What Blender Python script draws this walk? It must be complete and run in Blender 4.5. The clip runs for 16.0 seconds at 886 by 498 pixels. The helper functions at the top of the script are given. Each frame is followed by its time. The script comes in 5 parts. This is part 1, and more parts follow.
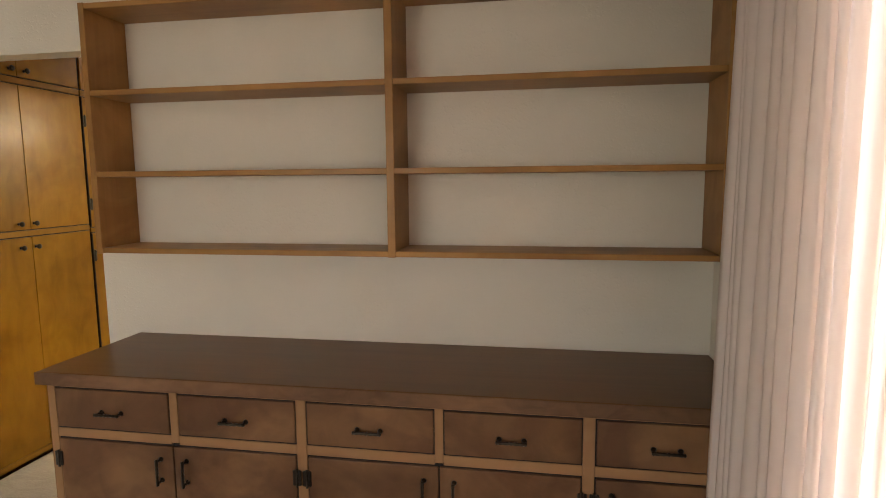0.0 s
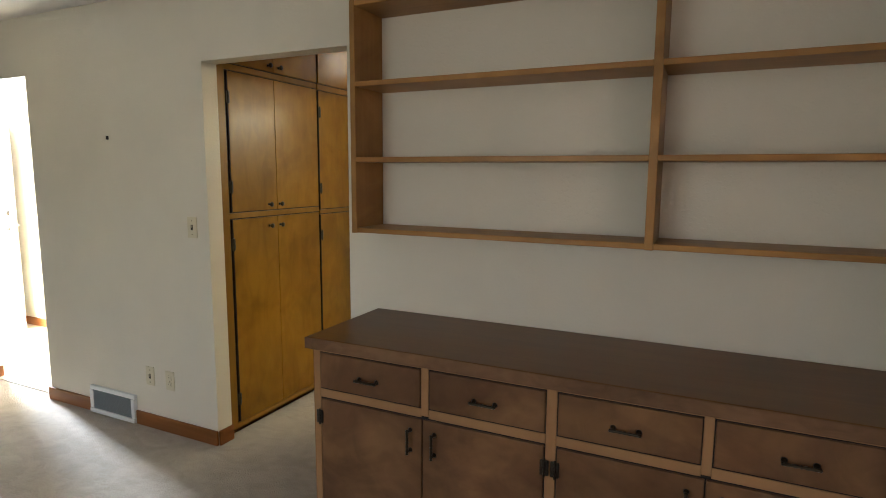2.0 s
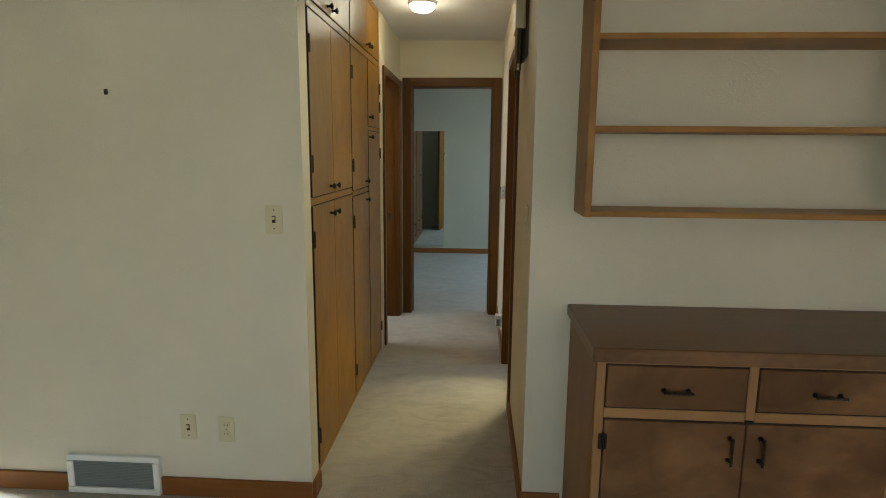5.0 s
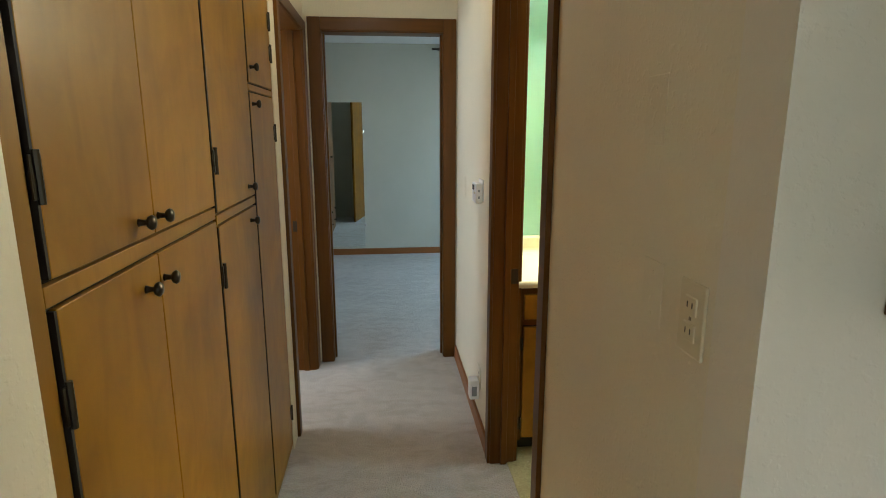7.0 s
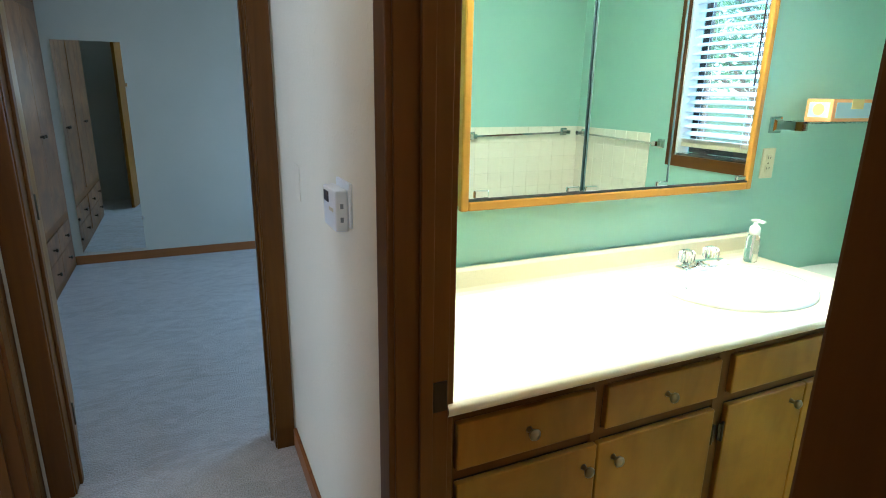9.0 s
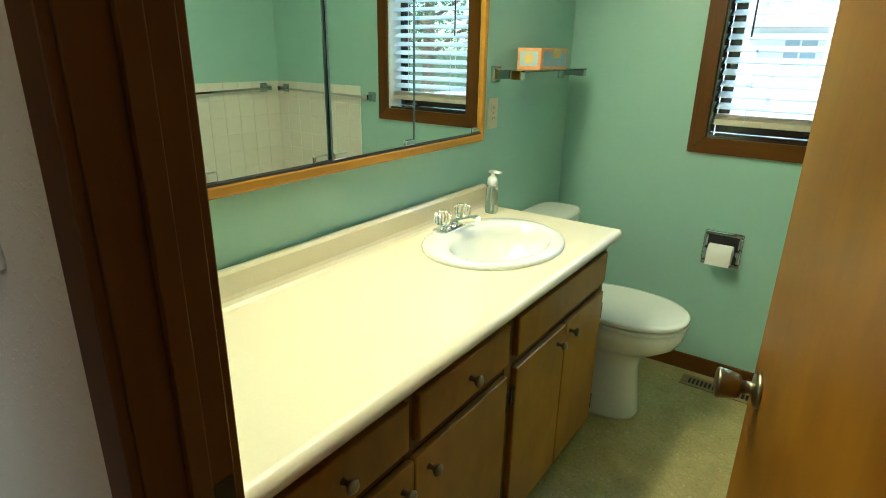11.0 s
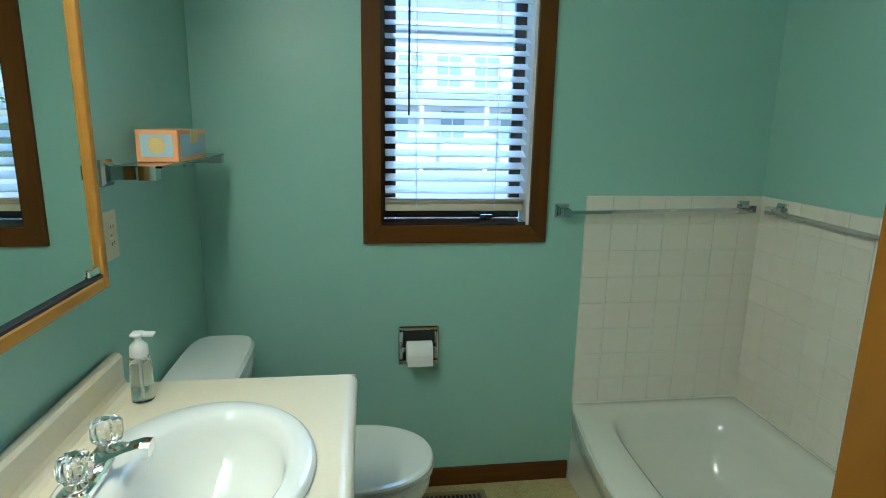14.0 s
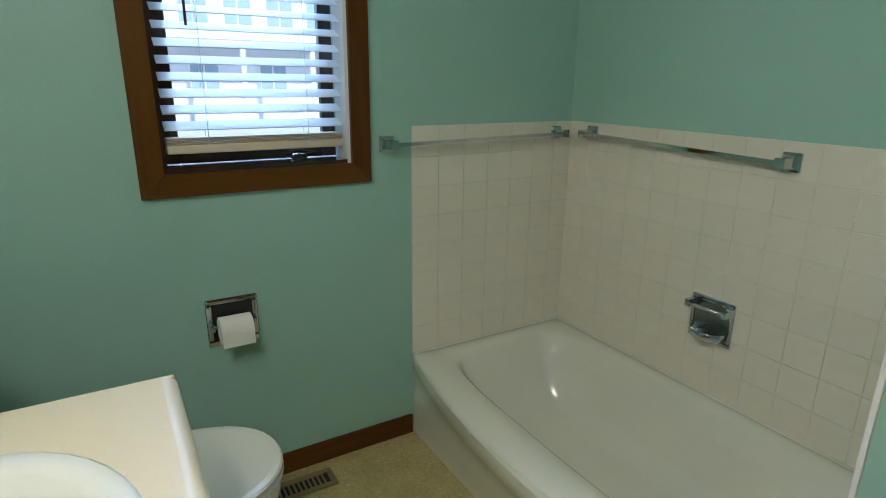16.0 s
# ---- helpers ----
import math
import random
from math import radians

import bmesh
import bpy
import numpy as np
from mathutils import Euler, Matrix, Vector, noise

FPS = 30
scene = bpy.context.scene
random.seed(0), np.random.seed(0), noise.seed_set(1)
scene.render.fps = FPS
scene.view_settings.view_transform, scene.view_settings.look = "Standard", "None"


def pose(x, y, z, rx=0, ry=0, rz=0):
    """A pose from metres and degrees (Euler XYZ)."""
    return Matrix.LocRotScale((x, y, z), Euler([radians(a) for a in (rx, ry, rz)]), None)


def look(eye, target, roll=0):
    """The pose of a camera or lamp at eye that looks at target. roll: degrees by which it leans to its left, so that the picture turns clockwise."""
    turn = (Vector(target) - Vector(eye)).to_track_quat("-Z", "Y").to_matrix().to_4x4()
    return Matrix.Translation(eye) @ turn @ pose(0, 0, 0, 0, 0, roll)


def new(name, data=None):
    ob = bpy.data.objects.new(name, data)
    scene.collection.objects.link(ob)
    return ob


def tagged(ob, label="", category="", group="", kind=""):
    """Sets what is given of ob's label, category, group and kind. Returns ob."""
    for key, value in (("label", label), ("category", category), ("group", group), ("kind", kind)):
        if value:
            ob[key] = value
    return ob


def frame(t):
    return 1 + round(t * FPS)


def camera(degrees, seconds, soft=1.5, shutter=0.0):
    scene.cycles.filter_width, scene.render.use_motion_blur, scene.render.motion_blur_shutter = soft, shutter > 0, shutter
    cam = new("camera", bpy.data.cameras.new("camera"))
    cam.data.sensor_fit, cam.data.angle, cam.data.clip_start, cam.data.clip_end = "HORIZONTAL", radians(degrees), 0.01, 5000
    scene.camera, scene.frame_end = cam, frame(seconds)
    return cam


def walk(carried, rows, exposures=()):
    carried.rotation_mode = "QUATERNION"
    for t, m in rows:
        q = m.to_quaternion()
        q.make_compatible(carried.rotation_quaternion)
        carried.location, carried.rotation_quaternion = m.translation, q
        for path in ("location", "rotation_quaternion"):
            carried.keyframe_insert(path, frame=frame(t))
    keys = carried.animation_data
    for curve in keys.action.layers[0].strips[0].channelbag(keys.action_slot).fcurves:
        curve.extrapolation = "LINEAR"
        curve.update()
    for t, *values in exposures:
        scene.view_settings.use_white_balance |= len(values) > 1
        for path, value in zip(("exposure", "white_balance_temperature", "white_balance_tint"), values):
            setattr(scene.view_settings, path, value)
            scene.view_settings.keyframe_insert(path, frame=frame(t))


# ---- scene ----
cam = camera(76.0, 16.0, 1.0)
PATH = [
    (0, (1.036, 0.804, 1.524), (0.698, 2.761, 1.288), -0.5),
    (0.5, (1.01, 0.775, 1.53), (0.475, 2.686, 1.279), -0.3),
    (1, (0.97, 0.734, 1.526), (0.278, 2.591, 1.257), -0.1),
    (1.5, (0.883, 0.727, 1.516), (0.108, 2.551, 1.251), 0.2),
    (2, (0.705, 0.747, 1.507), (-0.141, 2.54, 1.244), 0.4),
    (2.5, (0.405, 0.669, 1.499), (-0.437, 2.463, 1.232), 0.7),
    (3, (0.126, 0.44, 1.484), (-0.616, 2.278, 1.217), 0.9),
    (3.5, (-0.138, 0.314, 1.468), (-0.747, 2.2, 1.201), 1.0),
    (3.7, (-0.267, 0.302, 1.458), (-0.811, 2.207, 1.185), 1.0),
    (5.8, (-1.216, 1.263, 1.484), (-1.136, 3.226, 1.11), 0.3),
    (6, (-1.224, 1.415, 1.479), (-1.109, 3.375, 1.095), 0.3),
    (6.5, (-1.217, 1.873, 1.485), (-1.03, 3.822, 1.077), 0.2),
    (7, (-1.248, 2.302, 1.487), (-1.047, 4.249, 1.074), -0.0),
    (7.5, (-1.221, 2.702, 1.48), (-1.025, 4.645, 1.05), -0.3),
    (8, (-1.212, 3.066, 1.468), (-0.921, 4.99, 1.008), -0.7),
    (8.5, (-1.206, 3.417, 1.464), (-0.701, 5.291, 0.98), 0.4),
    (9, (-1.12, 3.682, 1.454), (-0.316, 5.433, 0.918), 0.9),
    (9.5, (-1.071, 3.861, 1.439), (0.043, 5.4, 0.813), 1.2),
    (9.7, (-1.059, 3.919, 1.424), (0.135, 5.377, 0.754), 1.3),
    (11.8, (-0.985, 4.06, 1.471), (0.713, 4.906, 0.838), 1.0),
    (12, (-0.96, 4.081, 1.49), (0.767, 4.858, 0.846), 1.2),
    (12.5, (-0.933, 4.164, 1.455), (0.886, 4.734, 0.851), 1.2),
    (13, (-0.777, 4.3, 1.441), (1.12, 4.632, 0.899), 1.3),
    (13.5, (-0.625, 4.456, 1.46), (1.314, 4.513, 0.975), 1.3),
    (14, (-0.473, 4.555, 1.47), (1.464, 4.289, 1.046), 1.1),
    (14.5, (-0.318, 4.614, 1.45), (1.566, 4.045, 1.09), 1.0),
    (15, (-0.217, 4.637, 1.442), (1.584, 3.837, 1.101), 0.8),
    (15.5, (-0.175, 4.641, 1.43), (1.541, 3.716, 0.985), 0.8),
    (16, (-0.159, 4.642, 1.368), (1.486, 3.657, 0.799), 0.7),
]
EXPOSURES = [
    (0.0, 2.25, 6450, 19), (0.5, 2.3, 6000, 18), (1.5, 1.95, 5550, 13), (2.5, 1.72, 6100, 8), (3.5, 1.42, 6200, 3), (6.0, 2.05, 5800, -1), (7.0, 2.18, 5600, 2), (8.0, 2.25, 5000, 4),
    (9.0, 1.98, 4750, 5), (9.7, 1.62, 5150, 2), (12.0, 0.72, 5450, -2), (13.0, 0.62, 4950, 0), (13.5, 0.44, 4520, 4), (14.5, 0.29, 4650, 11), (16.0, 0.16, 4950, 18),
]
walk(cam, [(t, look(eye, target, roll)) for t, eye, target, roll in PATH], EXPOSURES)

# ---- light ----
SUN_AZ, SUN_EL = radians(-62), radians(34)  # azimuth from +y towards +x
world = bpy.data.worlds.new("world")
scene.world = world
world.use_nodes = True
wn = world.node_tree.nodes
sky = wn.new("ShaderNodeTexSky")
sky.sky_type, sky.sun_disc = "NISHITA", False
sky.sun_elevation, sky.sun_rotation = SUN_EL, SUN_AZ
wn["Background"].inputs["Strength"].default_value = 0.15
world.node_tree.links.new(sky.outputs[0], wn["Background"].inputs["Color"])


def lamp(name, kind, m, energy, color=(1, 1, 1), **settings):
    data = bpy.data.lights.new(name, kind)
    data.energy, data.color = energy, color
    if kind == "SUN":
        data.angle = radians(0.5)
    if kind == "AREA":
        data.shape, data.size, data.size_y = "RECTANGLE", settings["w"], settings["h"]
    if kind == "POINT":
        data.shadow_soft_size = settings["r"]
    ob = new(name, data)
    ob.matrix_world = m
    return ob


sun_way = Vector((math.sin(SUN_AZ) * math.cos(SUN_EL), math.cos(SUN_AZ) * math.cos(SUN_EL), math.sin(SUN_EL)))
lamp("sun", "SUN", look(sun_way * 20, (0, 0, 0)), 5.0, (1, 0.93, 0.82))
# daylight in the openings
lamp("living_window_daylight", "AREA", look((1.74, 0.40, 1.3), (0, 0.40, 1.2)), 44, (0.97, 0.98, 1.0), w=2.6, h=1.9)
lamp("bath_window_daylight", "AREA", look((2.9, 4.22, 3.0), (1.62, 4.22, 1.5)), 85, (0.62, 0.81, 1.0), w=1.6, h=1.6)
lamp("bedroom_window_daylight", "AREA", look((1.79, 7.3, 1.5), (0.2, 6.8, 0.0)), 20.0, (0.60, 0.78, 1.0), w=1.6, h=1.2)
lamp("side_room_daylight", "AREA", look((-3.66, 5.15, 1.55), (-0.8, 5.35, 0.9)), 13, (0.82, 0.90, 1.0), w=1.0, h=1.1)
lamp("entry_daylight", "AREA", look((-6.08, 3.70, 1.15), (-3.4, 2.7, 0.3)), 175, (0.92, 0.96, 1.0), w=0.36, h=1.7)
# fill from an assumed, unseen south window, added to brighten the living room
lamp("south_fill_daylight", "AREA", look((-1.2, -2.42, 1.45), (-1.2, 0, 1.2)), 7.5, (1.0, 0.97, 0.91), w=2.2, h=1.2)
lamp("hall_lamp_light", "POINT", pose(-1.38, 4.60, 2.33), 0.8, (1.0, 0.84, 0.62), r=0.07)
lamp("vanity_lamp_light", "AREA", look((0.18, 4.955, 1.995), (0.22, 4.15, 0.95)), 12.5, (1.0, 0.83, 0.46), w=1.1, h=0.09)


# ---- materials ----
def principled(name, color, rough=0.5, metal=0.0, **extra):
    m = bpy.data.materials.new(name)
    m.use_nodes = True
    b = m.node_tree.nodes["Principled BSDF"]
    b.inputs["Base Color"].default_value = (*color, 1)
    b.inputs["Roughness"].default_value = rough
    b.inputs["Metallic"].default_value = metal
    for key, value in extra.items():
        b.inputs[key.replace("_", " ")].default_value = value
    return m


def tex(m, kind, scale, stretch=(1, 1, 1), detail=4.0, coord="Object"):
    n, l = m.node_tree.nodes, m.node_tree.links
    tc, mp = n.new("ShaderNodeTexCoord"), n.new("ShaderNodeMapping")
    mp.inputs["Scale"].default_value = stretch
    l.new(tc.outputs[coord], mp.inputs["Vector"])
    t = n.new(kind)
    t.inputs["Scale"].default_value = scale
    if kind == "ShaderNodeTexNoise":
        t.inputs["Detail"].default_value = detail
    l.new(mp.outputs["Vector"], t.inputs["Vector"])
    return t


def ramp(m, fac, stops):
    r = m.node_tree.nodes.new("ShaderNodeValToRGB")
    while len(r.color_ramp.elements) < len(stops):
        r.color_ramp.elements.new(0.5)
    for e, (p, c) in zip(r.color_ramp.elements, stops):
        e.position, e.color = p, (*c, 1)
    m.node_tree.links.new(fac, r.inputs["Fac"])
    return r.outputs["Color"]


def mixc(m, fac, a, b, mode="MIX"):
    x = m.node_tree.nodes.new("ShaderNodeMix")
    x.data_type, x.blend_type = "RGBA", mode
    for sock, v in ((x.inputs[0], fac), (x.inputs[6], a), (x.inputs[7], b)):
        if hasattr(v, "links"):
            m.node_tree.links.new(v, sock)
        else:
            sock.default_value = v if isinstance(v, float) else (*v, 1)
    return x.outputs[2]


def bump(m, height, strength, distance=0.002):
    n, l = m.node_tree.nodes, m.node_tree.links
    b = n.new("ShaderNodeBump")
    b.inputs["Strength"].default_value, b.inputs["Distance"].default_value = strength, distance
    l.new(height, b.inputs["Height"])
    l.new(b.outputs["Normal"], n["Principled BSDF"].inputs["Normal"])


def base(m, out):
    m.node_tree.links.new(out, m.node_tree.nodes["Principled BSDF"].inputs["Base Color"])


def roughness(m, fac, lo, hi):
    r = m.node_tree.nodes.new("ShaderNodeMapRange")
    r.inputs["To Min"].default_value, r.inputs["To Max"].default_value = lo, hi
    m.node_tree.links.new(fac, r.inputs["Value"])
    m.node_tree.links.new(r.outputs[0], m.node_tree.nodes["Principled BSDF"].inputs["Roughness"])


def dim(c, f):
    return tuple(v * f for v in c)


def paint(name, color, rough=0.55, peel=0.35, lumps=0.0):
    m = principled(name, color, rough)
    big = tex(m, "ShaderNodeTexNoise", 1.7, detail=5)
    base(m, ramp(m, big.outputs["Fac"], [(0.3, dim(color, 0.94)), (0.7, dim(color, 1.03))]))
    fine = tex(m, "ShaderNodeTexNoise", 130, detail=3)
    height = fine.outputs["Fac"]
    if lumps:
        spatter = tex(m, "ShaderNodeTexNoise", 85, detail=2)
        raised = ramp(m, spatter.outputs["Fac"], [(0.56, (0, 0, 0)), (0.70, (lumps, lumps, lumps))])
        height = mixc(m, 1.0, fine.outputs["Color"], raised, "ADD")
    bump(m, height, peel, 0.0015)
    return m


def wood(name, dark, light, stretch, rough=0.4, blotch=0.5, gloss=0.25):
    """Clear-coated wood; stretch is small along the grain."""
    m = principled(name, light, rough, Coat_Weight=gloss, Coat_Roughness=0.25, Specular_IOR_Level=0.15)
    grain = tex(m, "ShaderNodeTexNoise", 26, stretch, 7)
    grain.inputs["Distortion"].default_value = 1.1
    c1 = ramp(m, grain.outputs["Fac"], [(0.33, dark), (0.62, light)])
    big = tex(m, "ShaderNodeTexNoise", 3.2, tuple(0.35 + 0.65 * s for s in stretch), 3)
    c2 = ramp(m, big.outputs["Fac"], [(0.36, dim(light, max(0.2, 1 - 0.5 * blotch))), (0.66, dim(light, 1.15))])
    info = m.node_tree.nodes.new("ShaderNodeObjectInfo")
    c3 = ramp(m, info.outputs["Random"], [(0.0, dim(light, 0.86)), (1.0, dim(light, 1.08))])
    both = mixc(m, 0.62, c1, c2)
    base(m, mixc(m, 0.28, both, c3))
    bump(m, grain.outputs["Fac"], 0.12, 0.0006)
    roughness(m, big.outputs["Fac"], rough - 0.08, rough + 0.12)
    return m


GZ, GX, GY = (1, 1, 0.06), (0.06, 1, 1), (1, 0.06, 1)
M_wall = paint("cream_wall_paint", (0.74, 0.68, 0.55), 0.55, 0.4, 0.7)
M_hall = paint("hall_wall_paint", (0.74, 0.67, 0.49), 0.6, 0.55, 0.9)
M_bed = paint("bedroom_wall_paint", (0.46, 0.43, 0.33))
M_pink = paint("warm_white_paint", (0.80, 0.60, 0.49))
M_ceiling = paint("ceiling_paint", (0.78, 0.76, 0.72), 0.8, 0.8)
M_green = paint("sea_green_bath_paint", (0.35, 0.555, 0.465), 0.36, 0.25)
M_shelf = wood("honey_birch_shelf", (0.235, 0.112, 0.026), (0.40, 0.208, 0.06), GX, 0.42, 0.6, 0.12)
M_shelfz = wood("honey_birch_upright", (0.235, 0.112, 0.026), (0.40, 0.208, 0.06), GZ, 0.42, 0.6, 0.12)
M_top = wood("brown_worktop", (0.090, 0.041, 0.012), (0.168, 0.080, 0.023), GX, 0.31, 0.5, 0.14)
M_edge = wood("scuffed_edge", (0.055, 0.027, 0.012), (0.20, 0.110, 0.055), (0.5, 1, 0.9), 0.5, 1.4, 0.0)
M_front = wood("brown_birch_front", (0.115, 0.057, 0.022), (0.245, 0.130, 0.056), (0.35, 1, 0.35), 0.45, 1.3, 0.1)
M_rail = wood("tan_face_frame", (0.22, 0.115, 0.045), (0.33, 0.185, 0.080), (0.3, 1, 0.3), 0.45, 0.4)
M_cab = wood("amber_birch_cabinet", (0.165, 0.069, 0.005), (0.335, 0.162, 0.012), (0.5, 0.5, 0.16), 0.36, 1.1, 0.12)
M_cabf = wood("amber_birch_frame", (0.155, 0.070, 0.008), (0.27, 0.135, 0.016), GZ, 0.4, 0.4, 0.1)
M_trim = wood("red_brown_trim", (0.034, 0.0125, 0.002), (0.125, 0.049, 0.006), GZ, 0.38, 0.7, 0.06)
M_trimx = wood("red_brown_trim_x", (0.034, 0.0125, 0.002), (0.125, 0.049, 0.006), GX, 0.38, 0.7, 0.06)
M_trimy = wood("red_brown_trim_y", (0.034, 0.0125, 0.002), (0.125, 0.049, 0.006), GY, 0.38, 0.7, 0.06)
M_door = wood("amber_door_veneer", (0.118, 0.046, 0.003), (0.238, 0.106, 0.006), (0.6, 0.6, 0.05), 0.34, 1.1, 0.06)
M_sideend = wood("amber_brown_end_panel", (0.125, 0.052, 0.012), (0.215, 0.096, 0.024), GZ, 0.42, 0.8, 0.05)
M_vframe = wood("brown_vanity_frame", (0.050, 0.022, 0.004), (0.125, 0.058, 0.009), GZ, 0.42, 0.5, 0.05)
M_base = wood("orange_brown_baseboard", (0.14, 0.050, 0.012), (0.27, 0.105, 0.030), GX, 0.4, 0.6, 0.08)
M_mirframe = wood("golden_oak_frame", (0.29, 0.130, 0.012), (0.43, 0.21, 0.024), GX, 0.35, 0.4, 0.4)


def cloud(m, tint, amount):
    """Slow irregular stain clouds over a wood."""
    b = m.node_tree.nodes["Principled BSDF"]
    was = b.inputs["Base Color"].links[0].from_socket
    n = tex(m, "ShaderNodeTexNoise", 2.6, (1, 1, 1.3), 6)
    n.inputs["Distortion"].default_value = 1.2
    f = ramp(m, n.outputs["Fac"], [(0.40, (0, 0, 0)), (0.60, (amount, amount, amount))])
    base(m, mixc(m, f, was, tint, "MULTIPLY"))


cloud(M_front, (0.54, 0.48, 0.52), 0.75)
cloud(M_cab, (0.68, 0.62, 0.55), 0.5)
cloud(M_door, (0.72, 0.62, 0.55), 0.7)
cloud(M_shelfz, (0.66, 0.62, 0.55), 0.8)
cloud(M_shelf, (0.72, 0.66, 0.6), 0.7)
# near-black standing in for shade between and under cabinet fronts
M_gap = principled("gap_shade_black", (0.008, 0.005, 0.004), 0.8)
M_bronze = principled("antique_bronze", (0.05, 0.042, 0.03), 0.38, 0.9)
M_brass = principled("aged_brass", (0.23, 0.19, 0.12), 0.3, 1.0)
M_chrome = principled("chrome", (0.86, 0.87, 0.88), 0.06, 1.0)
# two darker chromes: reflections of a dark room put into the base colour
M_dimchrome = principled("dimmed_chrome", (0.56, 0.58, 0.60), 0.06, 1.0)
M_shade = principled("shaded_chrome", (0.24, 0.25, 0.25), 0.14, 1.0)
M_edgeglass = principled("mirror_glass_edge", (0.10, 0.15, 0.16), 0.15)
M_mirror = principled("mirror_glass", (0.86, 0.91, 0.88), 0.0, 1.0)
M_ivory = principled("ivory_plastic", (0.66, 0.59, 0.40), 0.35)
M_white = principled("white_plastic", (0.78, 0.78, 0.76), 0.35)
M_porcelain = principled("porcelain", (0.80, 0.80, 0.76), 0.07, Coat_Weight=0.5, Coat_Roughness=0.05)
M_enamel = principled("cream_enamel", (0.76, 0.75, 0.66), 0.12, Coat_Weight=0.5, Coat_Roughness=0.06)
M_black = principled("black_slot", (0.015, 0.015, 0.015), 0.6)
M_paper = principled("tissue_paper", (0.82, 0.80, 0.76), 0.95)
M_grout = principled("grout", (0.745, 0.70, 0.595), 0.85)
M_glass = principled("clear_glass", (0.95, 0.98, 0.97), 0.02, Transmission_Weight=1.0, IOR=1.45)
M_acrylic = principled("clear_acrylic", (0.97, 0.98, 0.98), 0.10, Transmission_Weight=1.0, IOR=1.46)
M_sash = principled("dark_sash", (0.045, 0.03, 0.022), 0.12, Coat_Weight=1.0, Coat_Roughness=0.06)
M_slat = principled("white_slat", (0.70, 0.75, 0.80), 0.35)
M_railcream = principled("cream_bottom_rail", (0.62, 0.55, 0.42), 0.5)
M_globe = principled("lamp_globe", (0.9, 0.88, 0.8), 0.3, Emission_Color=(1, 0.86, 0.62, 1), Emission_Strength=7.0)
M_vent = principled("grey_vent_louvre", (0.22, 0.24, 0.25), 0.5)


def carpet_material():
    m = principled("plush_carpet", (0.5, 0.44, 0.36), 0.95, Sheen_Weight=0.25)
    fibre = tex(m, "ShaderNodeTexNoise", 150, detail=5)
    mid = tex(m, "ShaderNodeTexNoise", 14, detail=5)
    wide = tex(m, "ShaderNodeTexNoise", 1.6, detail=4)
    c = ramp(m, fibre.outputs["Fac"], [(0.40, (0.20, 0.17, 0.13)), (0.62, (0.72, 0.65, 0.54))])
    c2 = ramp(m, mid.outputs["Fac"], [(0.36, (0.39, 0.34, 0.265)), (0.64, (0.56, 0.495, 0.40))])
    c3 = ramp(m, wide.outputs["Fac"], [(0.3, (0.43, 0.375, 0.29)), (0.7, (0.55, 0.49, 0.40))])
    # shading of trodden, turned pile, multiplied into the carpet colour
    trod = tex(m, "ShaderNodeTexNoise", 4.5, (1, 1.9, 1), 6)
    trod.inputs["Distortion"].default_value = 1.6
    c4 = ramp(m, trod.outputs["Fac"], [(0.42, (0.87, 0.86, 0.845)), (0.53, (1.0, 1.0, 1.0)), (0.64, (0.93, 0.925, 0.915))])
    base(m, mixc(m, 1.0, mixc(m, 0.5, mixc(m, 0.5, c, c2), c3), c4, "MULTIPLY"))
    add = m.node_tree.nodes.new("ShaderNodeMath")
    add.operation = "ADD"
    m.node_tree.links.new(fibre.outputs["Fac"], add.inputs[0])
    m.node_tree.links.new(mid.outputs["Fac"], add.inputs[1])
    bump(m, add.outputs[0], 1.0, 0.009)
    return m


def vinyl_material():
    m = principled("speckled_vinyl", (0.42, 0.36, 0.20), 0.38)
    v = tex(m, "ShaderNodeTexVoronoi", 130)
    c = ramp(m, v.outputs["Color"], [(0.0, (0.13, 0.09, 0.025)), (0.14, (0.35, 0.285, 0.105)), (0.6, (0.47, 0.395, 0.17)), (0.85, (0.52, 0.44, 0.20)), (1.0, (0.74, 0.67, 0.44))])
    n = tex(m, "ShaderNodeTexNoise", 9, detail=6)
    c2 = ramp(m, n.outputs["Fac"], [(0.35, (0.36, 0.295, 0.11)), (0.65, (0.51, 0.43, 0.19))])
    base(m, mixc(m, 0.5, c, c2))
    bump(m, v.outputs["Distance"], 0.15, 0.001)
    return m


def laminate_material():
    m = principled("cream_laminate", (0.70, 0.62, 0.42), 0.32)
    n = tex(m, "ShaderNodeTexNoise", 160, detail=3)
    base(m, ramp(m, n.outputs["Fac"], [(0.3, (0.700, 0.622, 0.448)), (0.7, (0.724, 0.646, 0.472))]))
    return m


def tile_material():
    m = principled("glazed_tile", (0.72, 0.66, 0.53), 0.12, Coat_Weight=0.4, Coat_Roughness=0.05)
    info = m.node_tree.nodes.new("ShaderNodeObjectInfo")
    c = ramp(m, info.outputs["Random"], [(0.0, (0.76, 0.71, 0.60)), (1.0, (0.80, 0.75, 0.64))])
    n = tex(m, "ShaderNodeTexNoise", 20, detail=3)
    c2 = ramp(m, n.outputs["Fac"], [(0.3, (0.76, 0.71, 0.60)), (0.7, (0.80, 0.75, 0.64))])
    base(m, mixc(m, 0.5, c, c2))
    bump(m, n.outputs["Fac"], 0.08, 0.002)
    return m


